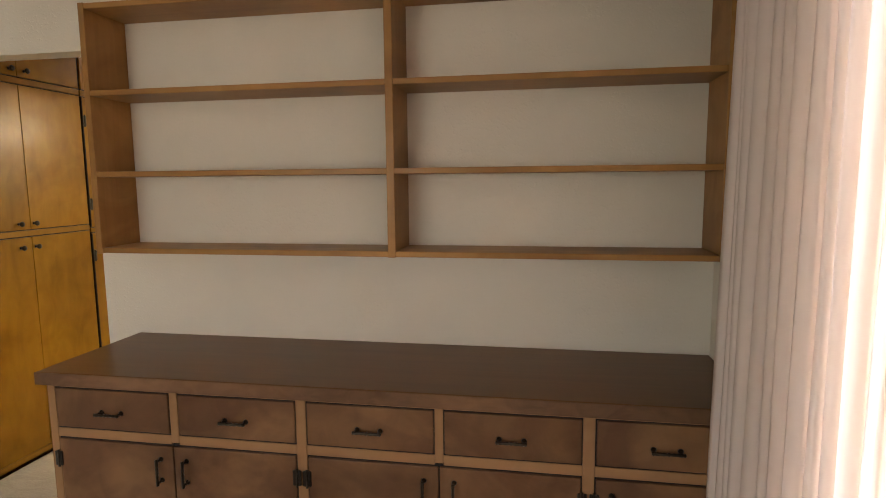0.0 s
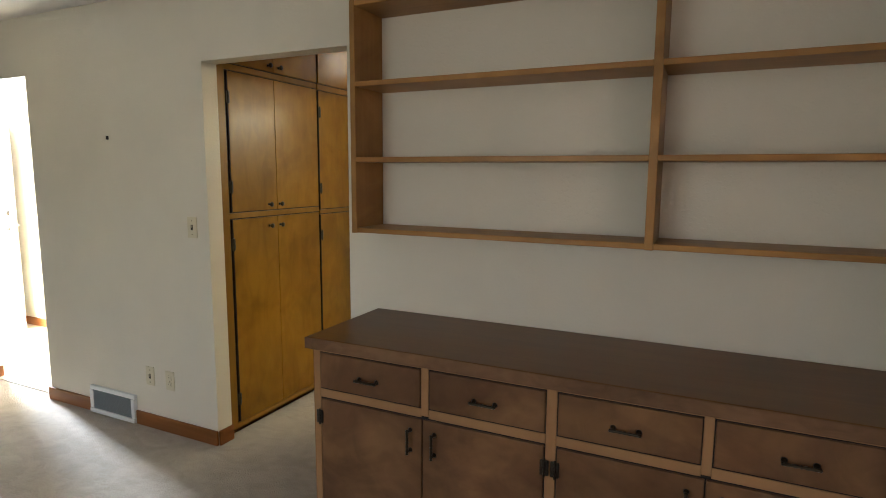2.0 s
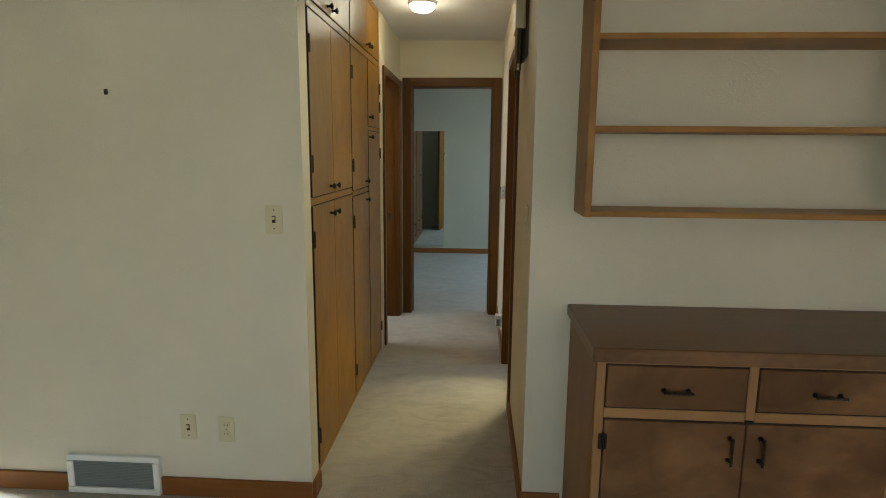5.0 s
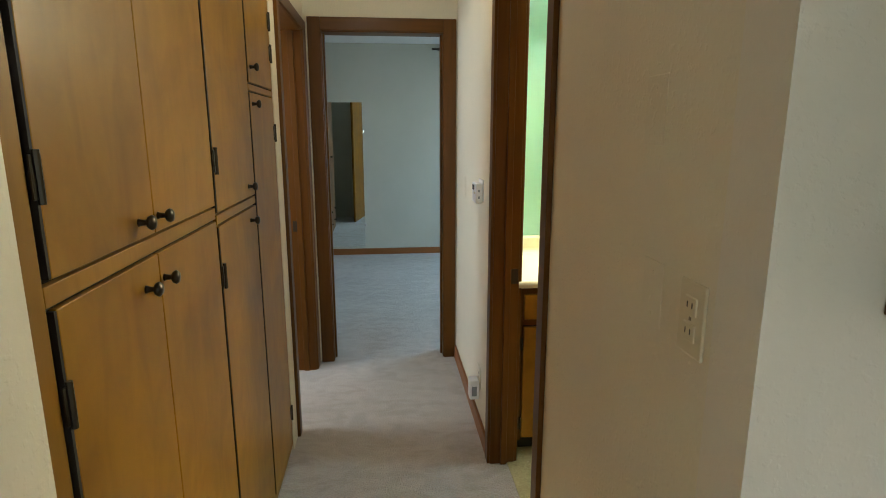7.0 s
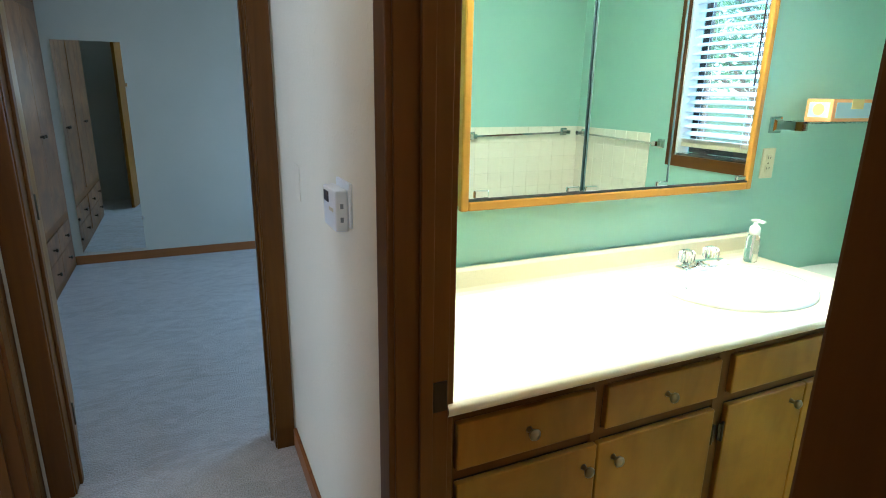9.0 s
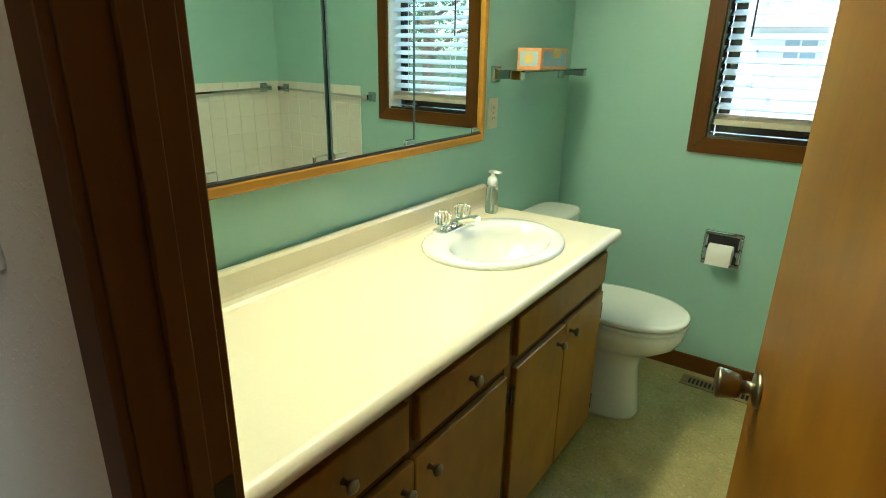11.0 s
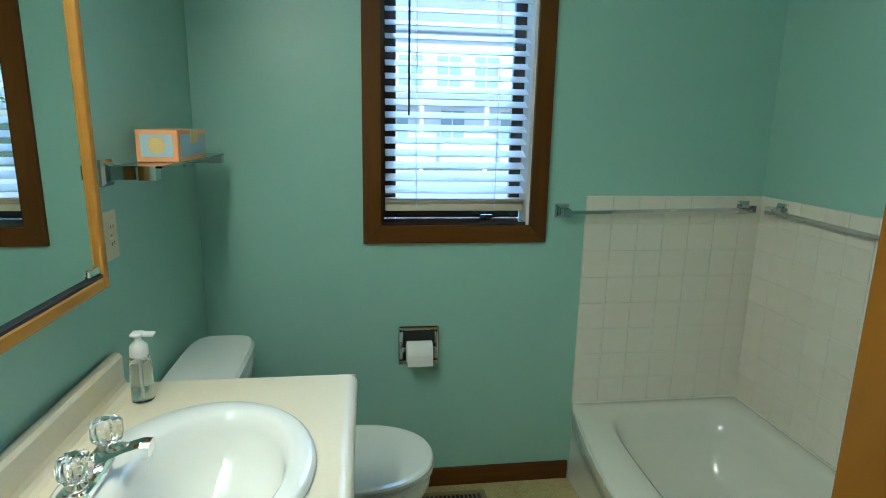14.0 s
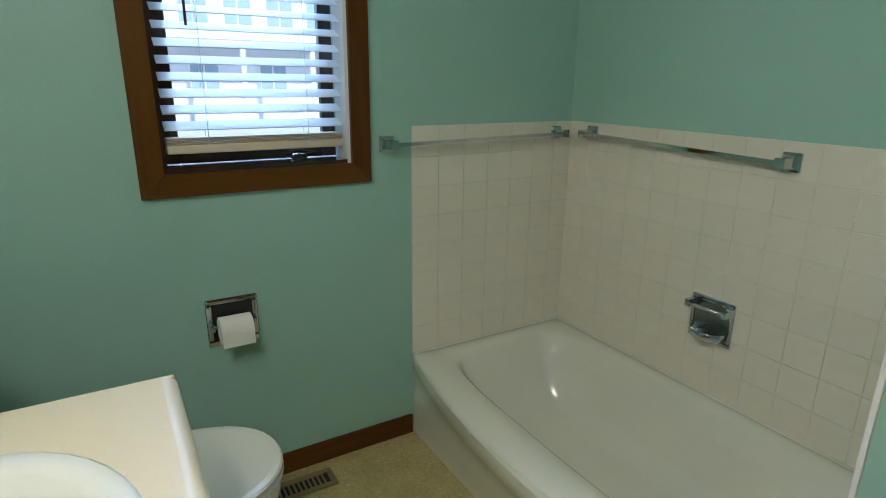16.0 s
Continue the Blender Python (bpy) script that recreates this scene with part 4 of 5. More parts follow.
def tissue_box():
    x, y, z = 1.155, MY - 0.078, 1.3685
    t = thing("tissue_box", (x, y, z), "orange tissue box with blue patterned panels on the glass shelf", "tissue box")
    b0, b1, h = -0.125, 0.125, 0.080
    orange = principled("orange_card", (0.80, 0.36, 0.13), 0.6)
    blue = principled("pale_blue_print", (0.42, 0.55, 0.62), 0.6)
    yellow = principled("yellow_print", (0.72, 0.52, 0.18), 0.6)
    part("carton", box(x + b0, x + b1, y - 0.05, y + 0.05, z, z + h, 0.003), orange, t)
    part("printed_panel", box(x + b0 - 0.001, x + b0 + 0.001, y - 0.038, y + 0.038, z + 0.014, z + h - 0.012), blue, t, "blue printed end panel")
    part("printed_panel", box(x + b0 + 0.02, x + b1 - 0.015, y - 0.0512, y - 0.049, z + 0.012, z + h - 0.012), blue, t, "blue printed side panel")
    part("printed_flower", lathe((x + b0 - 0.0012, y, z + 0.042), (-1, 0, 0), [(0, 0.022), (0.0008, 0.018)], 9), yellow, t)
    part("printed_label", box(x - 0.02, x + 0.05, y - 0.0522, y - 0.050, z + 0.045, z + h), yellow, t, "yellow printed label")


def soap_bottle():
    x, y, z = 0.772, 5.053, CZ
    t = thing("soap_bottle", (x, y, z), "clear foaming soap pump bottle with white cap", "soap bottle")
    part("bottle", lathe((x, y, z + 0.0005), (0, 0, 1), [(0, 0.020), (0.004, 0.0235), (0.05, 0.0235), (0.085, 0.023), (0.100, 0.020), (0.106, 0.017)], 24), M_acrylic, t, smooth=True)
    part("pump", lathe((x, y, z + 0.106), (0, 0, 1), [(0, 0.017), (0.002, 0.0195), (0.024, 0.0185), (0.032, 0.012), (0.036, 0.0075), (0.048, 0.0075)], 24), M_white, t, smooth=True)
    n = box(x - 0.014, x + 0.014, y - 0.013, y + 0.013, z + 0.152, z + 0.161, 0.004)
    box(x - 0.009, x + 0.009, y - 0.036, y - 0.01, z + 0.152, z + 0.160, 0.003, n)
    part("nozzle", n, M_white, t)
    part("dip_tube", tube([(x, y, z + 0.012), (x, y, z + 0.106)], 0.0025, 8), M_white, t)
    lab = [(x + 0.0237 * math.cos(a), y + 0.0237 * math.sin(a)) for a in [radians(-60 + 12 * k) for k in range(9)]]
    part("label", loft([[(p[0], p[1], z + 0.03) for p in lab], [(p[0], p[1], z + 0.08) for p in lab]], (False, False), False), principled("green_yellow_label", (0.74, 0.78, 0.62), 0.5), t, "yellow green label")


def toilet():
    cx = 1.108
    t = thing("toilet", (cx, 4.75, 0.006), "white porcelain toilet with closed lid", "toilet")
    by = MY - 0.012
    tx = cx + 0.068
    b = loft([ring(tx, by - 0.10, 0.452, 0.20, 0.085, 40, 6), ring(tx, by - 0.10, 0.49, 0.215, 0.09, 40, 6), ring(tx, by - 0.105, 0.67, 0.235, 0.097, 40, 6), ring(tx, by - 0.105, 0.728, 0.238, 0.098, 40, 6)])
    part("tank", b, M_porcelain, t, smooth=True)
    part("tank_lid", loft([ring(tx, by - 0.107, 0.728, 0.247, 0.106, 40, 4.5), ring(tx, by - 0.107, 0.756, 0.247, 0.106, 40, 4.5), ring(tx, by - 0.107, 0.766, 0.238, 0.098, 40, 4.5)]), M_porcelain, t)
    part("flush_lever", box(tx - 0.20, tx - 0.11, by - 0.222, by - 0.208, 0.665, 0.680, 0.004), M_chrome, t, "chrome flush lever")
    f = 4.622
    rings = [ring(cx, f + 0.085, 0.006, 0.116, 0.212, 40, 2.5), ring(cx, f + 0.085, 0.018, 0.116, 0.212, 40, 2.5), ring(cx, f + 0.083, 0.12, 0.104, 0.196, 40, 2.5), ring(cx, f + 0.08, 0.235, 0.096, 0.184, 40, 2.4),
             ring(cx, f + 0.07, 0.285, 0.104, 0.192, 40, 2.3), ring(cx, f + 0.035, 0.325, 0.140, 0.222, 40, 2.25), ring(cx, f + 0.008, 0.362, 0.172, 0.246, 40, 2.2), ring(cx, f, 0.395, 0.183, 0.255, 40, 2.2), ring(cx, f, 0.434, 0.185, 0.257, 40, 2.2)]
    part("bowl", loft(rings), M_porcelain, t, smooth=True)
    part("neck", box(cx - 0.12, cx + 0.12, f + 0.16, by - 0.02, 0.26, 0.45, 0.02), M_porcelain, t)
    part("seat", loft([ring(cx, f - 0.002, 0.4375, 0.180, 0.254, 48, 2.2), ring(cx, f - 0.004, 0.441, 0.187, 0.261, 48, 2.2), ring(cx, f - 0.004, 0.452, 0.188, 0.262, 48, 2.2), ring(cx, f - 0.004, 0.455, 0.182, 0.256, 48, 2.2)]), M_porcelain, t)
    part("lid", loft([ring(cx, f - 0.002, 0.460, 0.184, 0.257, 48, 2.2), ring(cx, f - 0.002, 0.463, 0.190, 0.263, 48, 2.2), ring(cx, f - 0.002, 0.474, 0.190, 0.263, 48, 2.2), ring(cx, f - 0.002, 0.479, 0.185, 0.258, 48, 2.2), ring(cx, f, 0.481, 0.172, 0.245, 48, 2.2), ring(cx, f, 0.482, 0.06, 0.09, 48, 2.1)]), M_porcelain, t)
    for s in (-1, 1):
        part("seat_hinge", box(cx + s * 0.075 - 0.02, cx + s * 0.075 + 0.02, f + 0.235, f + 0.275, 0.439, 0.480, 0.006), M_white, t)


def paper_holder():
    y0, y1, z0, z1 = 4.279, 4.436, 0.550, 0.707
    t = thing("toilet_paper_holder", (WX, 4.357, 0.63), "recessed chrome toilet paper holder", "paper holder")
    fr = box(WX - 0.008, WX, y0, y1, z0, z0 + 0.018, 0.003)
    box(WX - 0.008, WX, y0, y1, z1 - 0.018, z1, 0.006, fr)
    box(WX - 0.008, WX, y0, y0 + 0.018, z0 + 0.018, z1 - 0.018, 0.006, fr)
    box(WX - 0.008, WX, y1 - 0.018, y1, z0 + 0.018, z1 - 0.018, 0.006, fr)
    part("frame", fr, M_dimchrome, t)
    # no hollow is cut; the black sheet paints its shade
    part("recess", box(WX - 0.002, WX - 0.0005, y0 + 0.016, y1 - 0.016, z0 + 0.016, z1 - 0.016), M_black, t, "flat black sheet for the shaded recess")
    for y in (y0 + 0.014, y1 - 0.014):
        part("post", box(WX - 0.038, WX, y - 0.006, y + 0.006, 0.610, 0.635, 0.004), M_dimchrome, t)
    part("spindle", tube([(WX - 0.03, y0 + 0.014, 0.623), (WX - 0.03, y1 - 0.014, 0.623)], 0.007, 10), M_dimchrome, t)
    r = thing("toilet_roll", (WX - 0.03, 4.357, 0.62), "white toilet paper roll on the holder", "toilet roll")
    cyl = lathe((WX - 0.046, 4.309, 0.617), (0, 1, 0), [(0, 0.020), (0.0, 0.040), (0.002, 0.043), (0.096, 0.043), (0.098, 0.040), (0.098, 0.02)], 32)
    part("paper", cyl, M_paper, r)
    part("sheet", box(WX - 0.090, WX - 0.0885, 4.310, 4.406, 0.575, 0.620), M_paper, r)


def floor_register():
    y0, y1, x0, x1 = 4.085, 4.41, 1.460, 1.557
    t = thing("floor_register", (1.526, 4.25, 0.006), "tan metal floor register with dark slots", "vent")
    tan = principled("tan_metal", (0.30, 0.23, 0.12), 0.4, 0.3)
    z = 0.0062
    fr = box(x0, x0 + 0.022, y0, y1, z, z + 0.006, 0.002)
    box(x1 - 0.022, x1, y0, y1, z, z + 0.006, 0.002, fr)
    box(x0 + 0.022, x1 - 0.022, y0, y0 + 0.022, z, z + 0.006, 0.002, fr)
    box(x0 + 0.022, x1 - 0.022, y1 - 0.022, y1, z, z + 0.006, 0.002, fr)
    part("frame", fr, tan, t)
    part("backing", box(x0 + 0.02, x1 - 0.02, y0 + 0.02, y1 - 0.02, z, z + 0.001), M_black, t)
    for i in range(16):
        y = y0 + 0.026 + i * (y1 - y0 - 0.05) / 16
        part("slat", box(x0 + 0.022, x1 - 0.022, y + 0.011, y + 0.017, z + 0.001, z + 0.005), tan, t)


TUB = (0.118, WX, 2.972, 3.715)


def tub():
    x0, x1, y0, y1 = TUB
    rz = 0.352
    t = thing("bathtub", ((x0 + x1) / 2, (y0 + y1) / 2, 0.006), "cream enamelled steel alcove bathtub", "bathtub")
    cx, cy = (x0 + x1) / 2, (y0 + y1) / 2 - 0.01
    hx, hy = (x1 - x0) / 2 - 0.002, (y1 - y0) / 2 - 0.002
    n = 96
    oc = (y0 + y1) / 2

    def bow(x):
        return 0.092 * max(0.0, 1 - ((x - cx) / hx) ** 2)

    def bowed(pts, f):
        return [(x, y + f * bow(x) * max(0.0, (y - oc) / hy), z) for x, y, z in pts]

    rings = [bowed(ring(cx, oc, rz - 0.03, hx, hy, n, 60), 1), bowed(ring(cx, oc, rz - 0.008, hx, hy, n, 60), 1), bowed(ring(cx, oc, rz, hx - 0.006, hy - 0.007, n, 50), 1),
             bowed(ring(cx, cy, rz + 0.001, hx - 0.075, hy - 0.075, n, 7), 0.42), bowed(ring(cx, cy, rz - 0.012, hx - 0.095, hy - 0.09, n, 6), 0.40), bowed(ring(cx, cy, rz - 0.10, hx - 0.125, hy - 0.108, n, 5), 0.3),
             bowed(ring(cx, cy, 0.12, hx - 0.17, hy - 0.13, n, 4.5), 0.15), ring(cx, cy, 0.07, hx - 0.22, hy - 0.17, n, 4), ring(cx, cy, 0.058, hx - 0.30, hy - 0.23, n, 4)]
    part("basin", loft(rings, (False, True)), M_enamel, t, smooth=True)
    part("caulk", box(x0 + 0.002, x1 - 0.002, y0 + 0.0065, y0 + 0.017, rz - 0.012, rz + 0.004, 0.003), M_enamel, t, "cream caulk bead")
    part("caulk", box(x1 - 0.017, x1 - 0.0065, y0 + 0.017, y1 - 0.004, rz - 0.012, rz + 0.004, 0.003), M_enamel, t, "cream caulk bead")
    ap = [(-0.003, rz - 0.008, 1), (-0.002, rz - 0.03, 1), (-0.004, rz - 0.06, 0.97), (-0.010, rz - 0.085, 0.9), (-0.014, 0.19, 0.55), (-0.010, 0.17, 0.5), (-0.010, 0.06, 0.08), (-0.004, 0.006, 0), (-0.05, 0.006, 0), (-0.05, rz - 0.02, 0.7)]
    spans = [x0 + 0.002 + (x1 - x0 - 0.004) * k / 28 for k in range(29)]
    auto(part("apron", loft([[(x, y1 + d + f * bow(x), z) for d, z, f in ap] for x in spans]), M_enamel, t), 24)


def soap_dish():
    x, y, z = 0.875, 2.972 + 0.006, 0.618
    t = thing("soap_dish", (x, y, z), "chrome tub soap dish with a grab rail on the tile", "soap dish")
    w, h = 0.077, 0.076
    rim = box(x - w, x + w, y, y + 0.010, z + h - 0.016, z + h, 0.004)
    box(x - w, x + w, y, y + 0.010, z - h, z - h + 0.014, 0.004, rim)
    for u in (-w, w - 0.014):
        box(x + u, x + u + 0.014, y, y + 0.010, z - h + 0.014, z + h - 0.016, 0.004, rim)
    part("rim", rim, M_dimchrome, t)
    # flat plate whose dark colour stands for the recess's shade and reflections
    part("recess", box(x - 0.064, x + 0.064, y + 0.0028, y + 0.0055, z - 0.064, z + 0.062), M_shade, t, "flat plate darkened as a shaded recess")
    rings = [[(x + r * math.cos(math.pi * k / 16), y + 0.006 + 1.05 * r * math.sin(math.pi * k / 16), q) for k in range(17)] for q, r in ((z - 0.070, 0.030), (z - 0.066, 0.046), (z - 0.052, 0.058), (z - 0.030, 0.063), (z - 0.028, 0.059), (z - 0.050, 0.052), (z - 0.058, 0.036))]
    part("tray", loft(rings, (True, True), False), M_dimchrome, t, smooth=True)
    for u in (-0.02, 0.0, 0.02):
        part("rib", box(x + u - 0.003, x + u + 0.003, y + 0.012, y + 0.046, z - 0.0585, z - 0.053, 0.002), M_dimchrome, t)
    for s in (-1, 1):
        part("post", loft([[(x + s * 0.066 + a, y + d, z + 0.048 + q) for a, q in ((-e, -e * 1.6), (e, -e * 1.6), (e, e * 1.6), (-e, e * 1.6))] for d, e in ((0.008, 0.010), (0.030, 0.007), (0.052, 0.0075))]), M_dimchrome, t)
    part("grab_rail", tube([(x - 0.072, y + 0.048, z + 0.048), (x + 0.072, y + 0.048, z + 0.048)], 0.0065, 12), M_dimchrome, t, smooth=True)


def bath_door():
    e = thing("bathroom_door", (-0.686, 3.868, 0.0), "amber veneer slab bathroom door standing open", "door", rz=DOOR_ANGLE)
    w, th = 0.716, 0.035
    leaf = part("leaf", box(0, w, 0, th, 0.012, 2.02, 0.002), M_door, e)
    for s, y in ((1, th), (-1, 0.0)):
        part("knob", lathe((w - 0.062, y, 0.910), (0, s, 0), [(0, 0.031), (0.003, 0.031), (0.008, 0.026), (0.010, 0.012), (0.026, 0.011), (0.029, 0.019), (0.033, 0.021), (0.048, 0.0245), (0.060, 0.0265), (0.064, 0.0255), (0.066, 0.021), (0.0655, 0.0)], 24), M_brass, leaf, "aged brass door knob", smooth=True)
    part("latch_plate", box(w - 0.0005, w + 0.002, 0.006, th - 0.006, 0.880, 0.940), M_brass, leaf)
    for z in (0.25, 1.78):
        part("hinge", tube([(-0.004, th + 0.003, z - 0.045), (-0.004, th + 0.003, z + 0.045)], 0.006, 8), M_bronze, leaf)


DOOR_ANGLE = 13.3
bath_window(), bath_blind(), vanity(), vanity_top(), sink(), faucet(), mirror_cabinet()
towel_bar("towel_bar", (WX, 3.809, 1.160), (WX, 3.055, 1.173), (-1, 0), "square chrome towel bar over the tiled tub end")
towel_bar("towel_bar", (1.484, 2.978, 1.178), (0.712, 2.978, 1.160), (0, 1), "square chrome towel bar along the tiled tub wall")
glass_shelf(), tissue_box(), soap_bottle(), toilet(), paper_holder(), floor_register(), tub(), soap_dish(), bath_door()
plate("outlet", (0.902, MY, 1.209), (0, -1), "ivory duplex outlet beside the mirror")
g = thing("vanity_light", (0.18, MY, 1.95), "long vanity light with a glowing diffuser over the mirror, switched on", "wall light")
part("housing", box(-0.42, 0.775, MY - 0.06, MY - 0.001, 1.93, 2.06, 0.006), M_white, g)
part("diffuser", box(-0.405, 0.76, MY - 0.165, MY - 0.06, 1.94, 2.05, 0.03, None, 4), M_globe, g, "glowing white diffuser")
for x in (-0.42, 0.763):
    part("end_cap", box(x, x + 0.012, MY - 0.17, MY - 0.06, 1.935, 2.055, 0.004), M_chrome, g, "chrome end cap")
k = thing("strike_plate", (-1.775, 5.714, 0.92), "dark brass strike plate on the side room jamb", "strike plate")
part("face", box(-1.795, -1.755, 5.7125, 5.7152, 0.888, 0.952, 0.0005), M_bronze, k)
s = thing("strike_plate", (-0.71, 4.585, 0.88), "dark brass strike plate on the door jamb", "strike plate")
part("face", box(-0.722, -0.692, 4.5828, 4.5852, 0.845, 0.91, 0.0005), M_bronze, s)


# ---- bedroom ----
def closet_unit(y0, y1):
    t = thing("closet_unit", (-2.15, (y0 + y1) / 2, 0), "birch bedroom closet with dark framed doors over drawers", "closet")
    fx = BX
    part("body", box(-2.495, fx - 0.02, y0, y1, 0, H - 0.002), M_cabf, t)
    fr = box(fx - 0.02, fx, y0, y0 + 0.05, 0, H - 0.002)
    box(fx - 0.02, fx, y1 - 0.05, y1, 0, H - 0.002, 0, fr)
    for z0, z1 in ((0.0, 0.06), (0.42, 0.48), (1.98, 2.04), (2.40, H - 0.002)):
        box(fx - 0.02, fx, y0 + 0.05, y1 - 0.05, z0, z1, 0, fr)
    part("face_frame", fr, M_trim, t, "red-brown face frame")
    m = (y0 + y1) / 2
    for a, c in ((y0 + 0.055, m - 0.002), (m + 0.002, y1 - 0.055)):
        d = part("door", box(fx - 0.018, fx + 0.006, a, c, 0.485, 1.975, 0.003), M_front, t)
        knob((fx + 0.006, m + (-0.04 if a < m - 0.1 else 0.04), 1.1), (1, 0, 0), d)
        part("door", box(fx - 0.018, fx + 0.006, a, c, 2.045, 2.395, 0.003), M_front, t)
        for z0, z1 in ((0.065, 0.235), (0.24, 0.415)):
            d = part("drawer_front", box(fx - 0.018, fx + 0.006, a, c, z0, z1, 0.003), M_front, t)
            knob((fx + 0.006, (a + c) / 2, (z0 + z1) / 2), (1, 0, 0), d)


BX = -2.02
closet_unit(6.95, 8.02)
closet_unit(8.025, 9.085)
t = thing("wall_mirror", (-1.68, 9.1, 1.0), "tall frameless mirror on the bedroom wall", "mirror")
part("glass", box(-1.958, -1.488, 9.092, 9.098, 0.10, 1.79), M_mirror, t)
for z in (0.35, 1.45):
    part("clip", box(-1.488, -1.470, 9.088, 9.1, z, z + 0.03, 0.002), M_chrome, t)
t = thing("curtain_rod", (0.5, 9.06, 2.38), "slim dark curtain rod along the bedroom wall", "curtain rod")
part("rod", tube([(-0.68, 9.05, 2.38), (1.62, 9.05, 2.38)], 0.012, 10), M_bronze, t)
for x in (-0.60, 1.55):
    part("bracket", box(x - 0.012, x + 0.012, 9.05, 9.1, 2.366, 2.394, 0.003), M_bronze, t)
t = thing("bedroom_door", (-1.60, 6.0, 0), "amber slab bedroom door swung open", "door", rz=100)
leaf = part("leaf", box(0, 0.68, 0, 0.035, 0.012, 2.02, 0.002), M_door, t)
for z in (0.25, 1.05, 1.80):
    part("hinge", tube([(-0.004, -0.003, z - 0.045), (-0.004, -0.003, z + 0.045)], 0.006, 8), M_bronze, leaf)


# ---- entry ----
def front_door():
    t = thing("front_door", (-6.08, 3.915, 0.0), "white front door standing open into the entry", "door", rz=-8)
    leaf = part("leaf", box(0, 0.93, 0, 0.044, 0.012, 2.03, 0.003), M_white, t)
    part("deadbolt", lathe((0.865, 0.0, 1.115), (0, -1, 0), [(0, 0.032), (0.010, 0.030), (0.014, 0.020), (0.022, 0.018), (0.024, 0.0)], 20), M_bronze, leaf, "dark bronze deadbolt", smooth=True)
    lever = lathe((0.865, 0.0, 0.965), (0, -1, 0), [(0, 0.030), (0.008, 0.028), (0.012, 0.011), (0.045, 0.011), (0.05, 0.006)], 20)
    tube([(0.865, -0.042, 0.965), (0.82, -0.046, 0.968), (0.765, -0.042, 0.958)], [0.010, 0.009, 0.007], 10, lever)
    part("lever_handle", lever, M_bronze, leaf, "dark bronze lever handle", smooth=True)
    part("pull", tube([(0.865, 0.0, 0.93), (0.865, -0.045, 0.915), (0.865, -0.05, 0.86), (0.865, -0.035, 0.81), (0.865, 0.0, 0.80)], 0.009, 10), M_bronze, leaf, "dark bronze grip", smooth=True)
    part("bumper", lathe((0.90, 0.044, 1.0), (0, 1, 0), [(0, 0.012), (0.02, 0.012), (0.025, 0.006)], 14), M_white, leaf)


skirting("baseboard", "x", -3.95, -3.936, NY - 0.014, 3.013)
skirting("baseboard", "x", -3.209, -3.195, NY - 0.014, 3.013)
front_door()
h = thing("wall_hook", (-2.446, NY, 1.697), "small dark nail hook in the cream wall", "hook")
part("nail", box(-2.452, -2.440, NY - 0.012, NY, 1.687, 1.709, 0.003), M_bronze, h)


# ---- outdoors ----
def neighbour_house():
    t = thing("house", (24.0, 1.0, -0.35), "pale grey sided neighbouring house with a gable roof", "house")
    siding = principled("grey_siding", (0.84, 0.88, 0.90), 0.7)
    shingle = principled("grey_shingle", (0.38, 0.42, 0.46), 0.9)
    pane = principled("dark_pane", (0.36, 0.46, 0.54), 0.15)
    white = principled("white_trim", (0.85, 0.86, 0.86), 0.5)
    x0, x1, y0, y1, z0, z1 = 24.0, 32.0, -7.0, 9.0, -0.35, 5.2
    part("wall", box(x0, x1, y0, y1, z0, z1), siding, t)
    for i in range(26):
        part("siding_board", box(x0 - 0.03, x0, y0, y1, z0 + 0.1 + i * 0.21, z0 + 0.28 + i * 0.21), siding, t)
    part("roof", loft([[(x, y0 - 0.5, z1), (x, (y0 + y1) / 2, z1 + 3.2), (x, y1 + 0.5, z1)] for x in (x0 - 0.6, x1 + 0.4)], (True, True), True), shingle, t)
    for z, ys in ((3.1, (-4.2, -2.6, -1.0, 0.6, 2.2, 4.6, 6.4)), (0.9, (-4.4, -2.2, 0.4, 2.8, 5.4))):
        for y in ys:
            w = part("window", box(x0 - 0.08, x0 - 0.02, y - 0.12, y + 1.12, z - 0.12, z + 1.32, 0.01), white, t)
            part("pane", box(x0 - 0.10, x0 - 0.07, y, y + 0.48, z, z + 1.2), pane, w)
            part("pane", box(x0 - 0.10, x0 - 0.07, y + 0.54, y + 1.0, z, z + 1.2), pane, w)
    part("porch_roof", box(x0 - 1.8, x0, y0 + 1, y1 - 1, 2.5, 2.7, 0.02), shingle, t)
    for y in (-5.5, -2.9, -0.3, 2.3, 4.9, 7.4):
        part("porch_post", box(x0 - 1.75, x0 - 1.6, y, y + 0.15, z0, 2.5, 0.01), white, t)


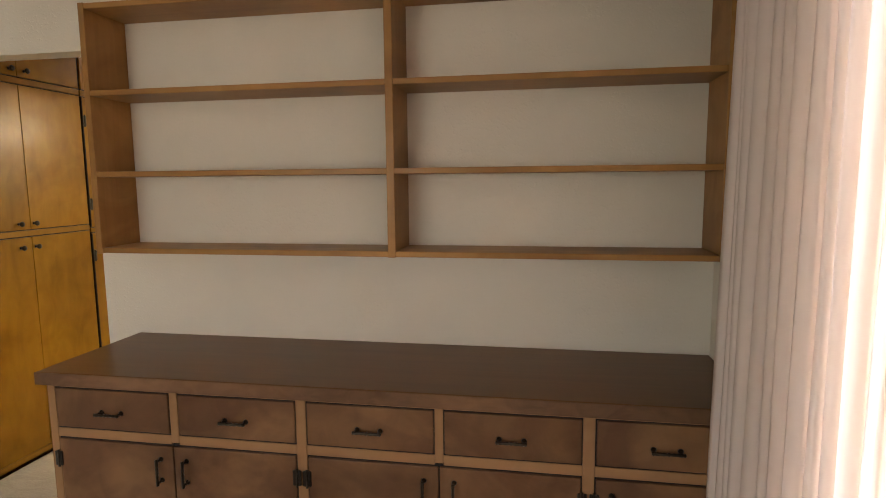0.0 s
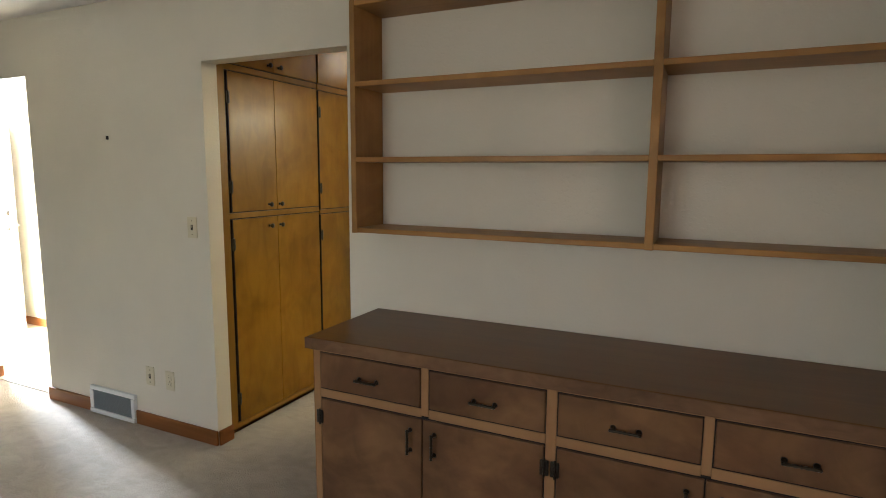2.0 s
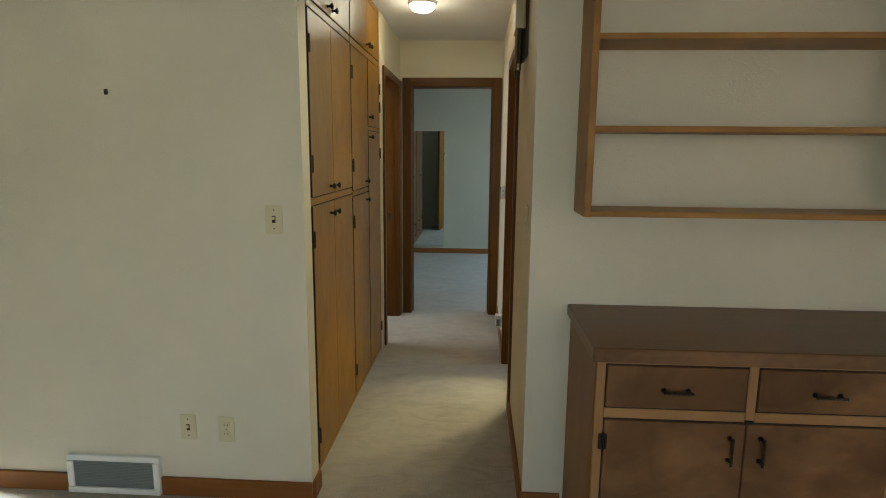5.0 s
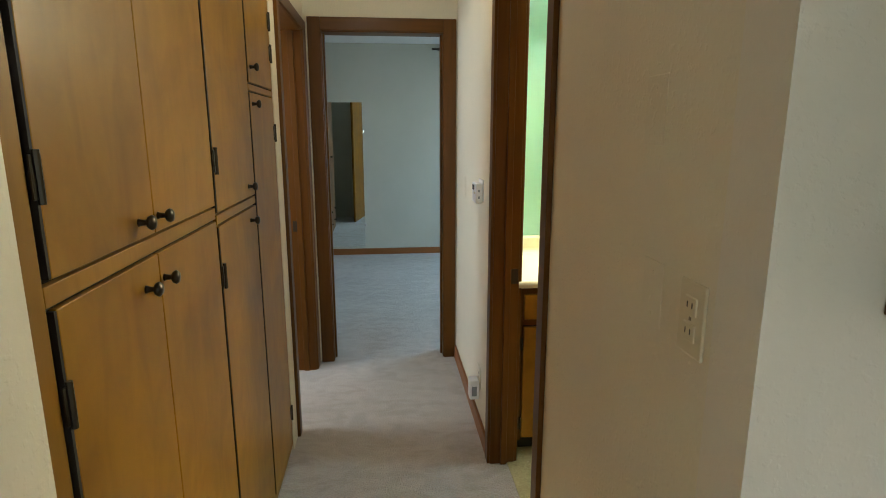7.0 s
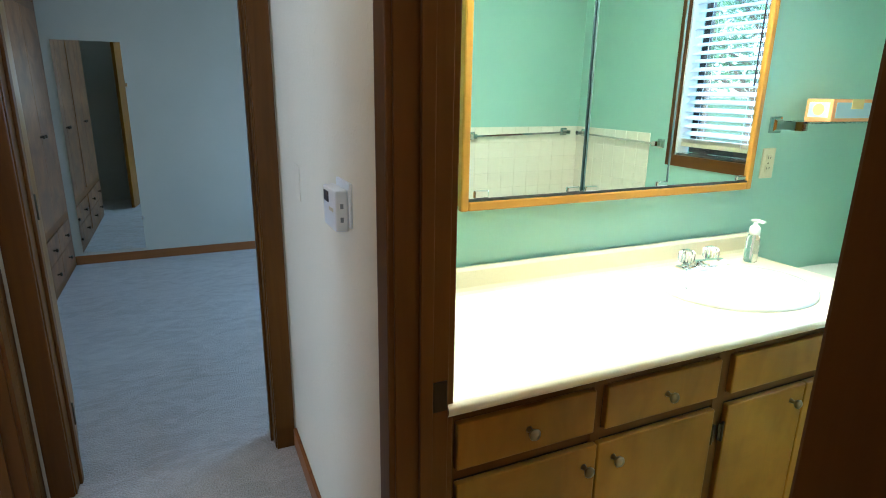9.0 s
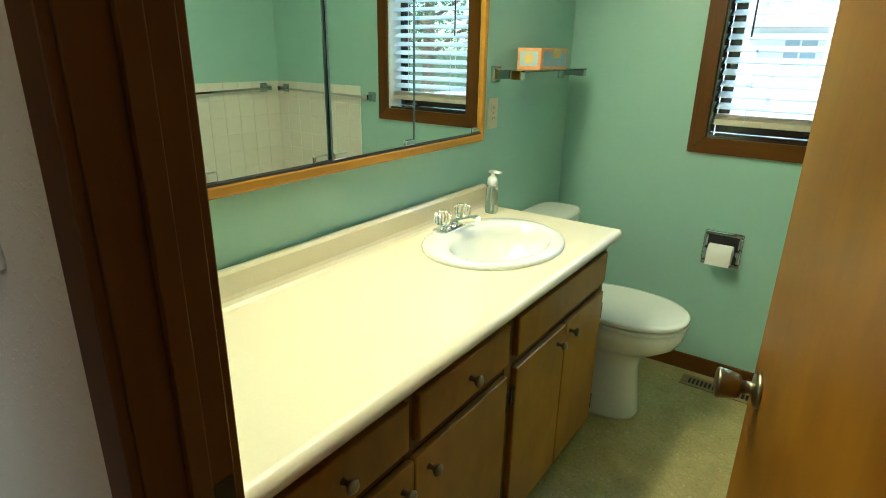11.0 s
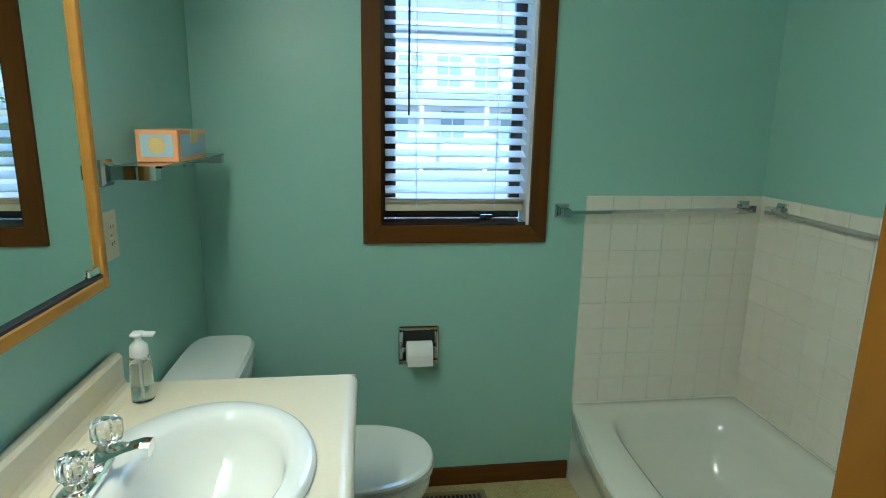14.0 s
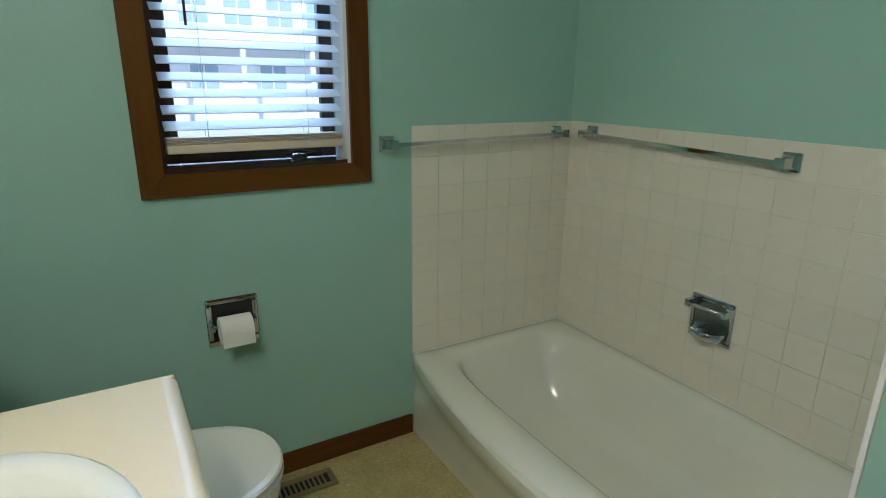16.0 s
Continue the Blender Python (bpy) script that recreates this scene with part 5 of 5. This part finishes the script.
def tree(at, height, spread, seed):
    rnd = random.Random(seed)
    t = thing("tree", at, "leafy green broadleaf tree outside the window", "tree", "trees outside")
    bark = principled("bark", (0.10, 0.075, 0.05), 0.9)
    leaf = principled("leaf", (0.06, 0.13, 0.035), 0.55)
    info = leaf.node_tree.nodes.new("ShaderNodeNewGeometry")
    base(leaf, ramp(leaf, info.outputs["Random Per Island"], [(0, (0.06, 0.11, 0.045)), (1, (0.12, 0.22, 0.09))]))
    x, y, z = at
    b = tube([(x, y, z), (x + 0.05, y, z + height * 0.3), (x - 0.05, y + 0.1, z + height * 0.6), (x, y, z + height * 0.92)], [0.17, 0.13, 0.08, 0.02], 9)
    tips = []
    for i in range(16):
        a, h = rnd.uniform(0, 6.28), rnd.uniform(0.25, 0.85)
        r = spread * rnd.uniform(0.5, 1.0) * (1.15 - h * 0.7)
        p0 = Vector((x, y, z + height * h))
        p2 = p0 + Vector((r * math.cos(a), r * math.sin(a), height * rnd.uniform(0.05, 0.2)))
        tube([p0, (p0 + p2) / 2 + Vector((0, 0, 0.15)), p2], [0.05, 0.03, 0.01], 6, b)
        tips += [p0.lerp(p2, s) for s in (0.45, 0.7, 0.9, 1.0)]
    part("trunk", b, bark, t)
    verts, faces = [], []
    for p in tips:
        for _ in range(90):
            c = p + Vector((rnd.gauss(0, 0.32), rnd.gauss(0, 0.32), rnd.gauss(0, 0.26)))
            u = Vector((rnd.uniform(-1, 1), rnd.uniform(-1, 1), rnd.uniform(-0.6, 0.6))).normalized()
            v = u.orthogonal().normalized()
            s = rnd.uniform(0.04, 0.075)
            k = len(verts)
            verts += [c - u * s, c + v * s * 0.5, c + u * s, c - v * s * 0.5]
            faces.append((k, k + 1, k + 2, k + 3))
    me = bpy.data.meshes.new("crown")
    me.from_pydata([tuple(v - Vector(at)) for v in verts], [], faces)
    me.materials.append(leaf)
    ob = new("crown", me)
    ob.parent = t


neighbour_house()
tree((9.5, -1.6, -0.35), 6.0, 2.4, 3)
tree((13.0, -6.0, -0.35), 7.0, 2.8, 5)
part("driveway", box(8.0, 23.0, -9.0, 10.0, -0.352, -0.33), principled("pale_concrete", (0.66, 0.65, 0.63), 0.85), kind="structure")


# ---- wall tiles ----
def tile_field(name, at, du, cols, rows, facing):
    """Square glazed tiles, each an object on one shared mesh, over a grout bed."""
    p = 0.1082
    at, du, n = Vector(at), Vector(du), Vector(facing)
    a, b = at + n * 0.0005, at + du * p * cols + Vector((0, 0, p * rows)) + n * 0.0045
    lo, hi = [min(i, j) for i, j in zip(a, b)], [max(i, j) for i, j in zip(a, b)]
    field = part(name, box(lo[0], hi[0], lo[1], hi[1], lo[2], hi[2]), M_grout, kind="structure")
    h = p / 2 - 0.0007
    m = box(-h, h, -0.001, 0.0072, -h, h, 0.0016)
    me = bpy.data.meshes.new("tile")
    m.to_mesh(me)
    m.free()
    me.materials.append(M_tile)
    turn = Matrix.Rotation(math.atan2(-n.x, n.y), 4, "Z")
    rnd = random.Random(7)
    for i in range(cols):
        for j in range(rows):
            o = new("tile", me)
            o.parent = field
            c = at + du * p * (i + 0.5) + Vector((0, 0, p * (j + 0.5)))
            o.matrix_world = Matrix.Translation(c + n * rnd.uniform(-0.0004, 0.0004)) @ turn @ pose(0, 0, 0, rnd.uniform(-0.3, 0.3), 0, rnd.uniform(-0.3, 0.3))


TILE_Z = 1.217 - 8 * 0.1082
tile_field("tile_wall_east", (WX, 3.713, TILE_Z), (0, -1, 0), 7, 8, (-1, 0, 0))
tile_field("tile_wall_south", (WX - 0.008, 2.972, TILE_Z), (-1, 0, 0), 14, 8, (0, 1, 0))
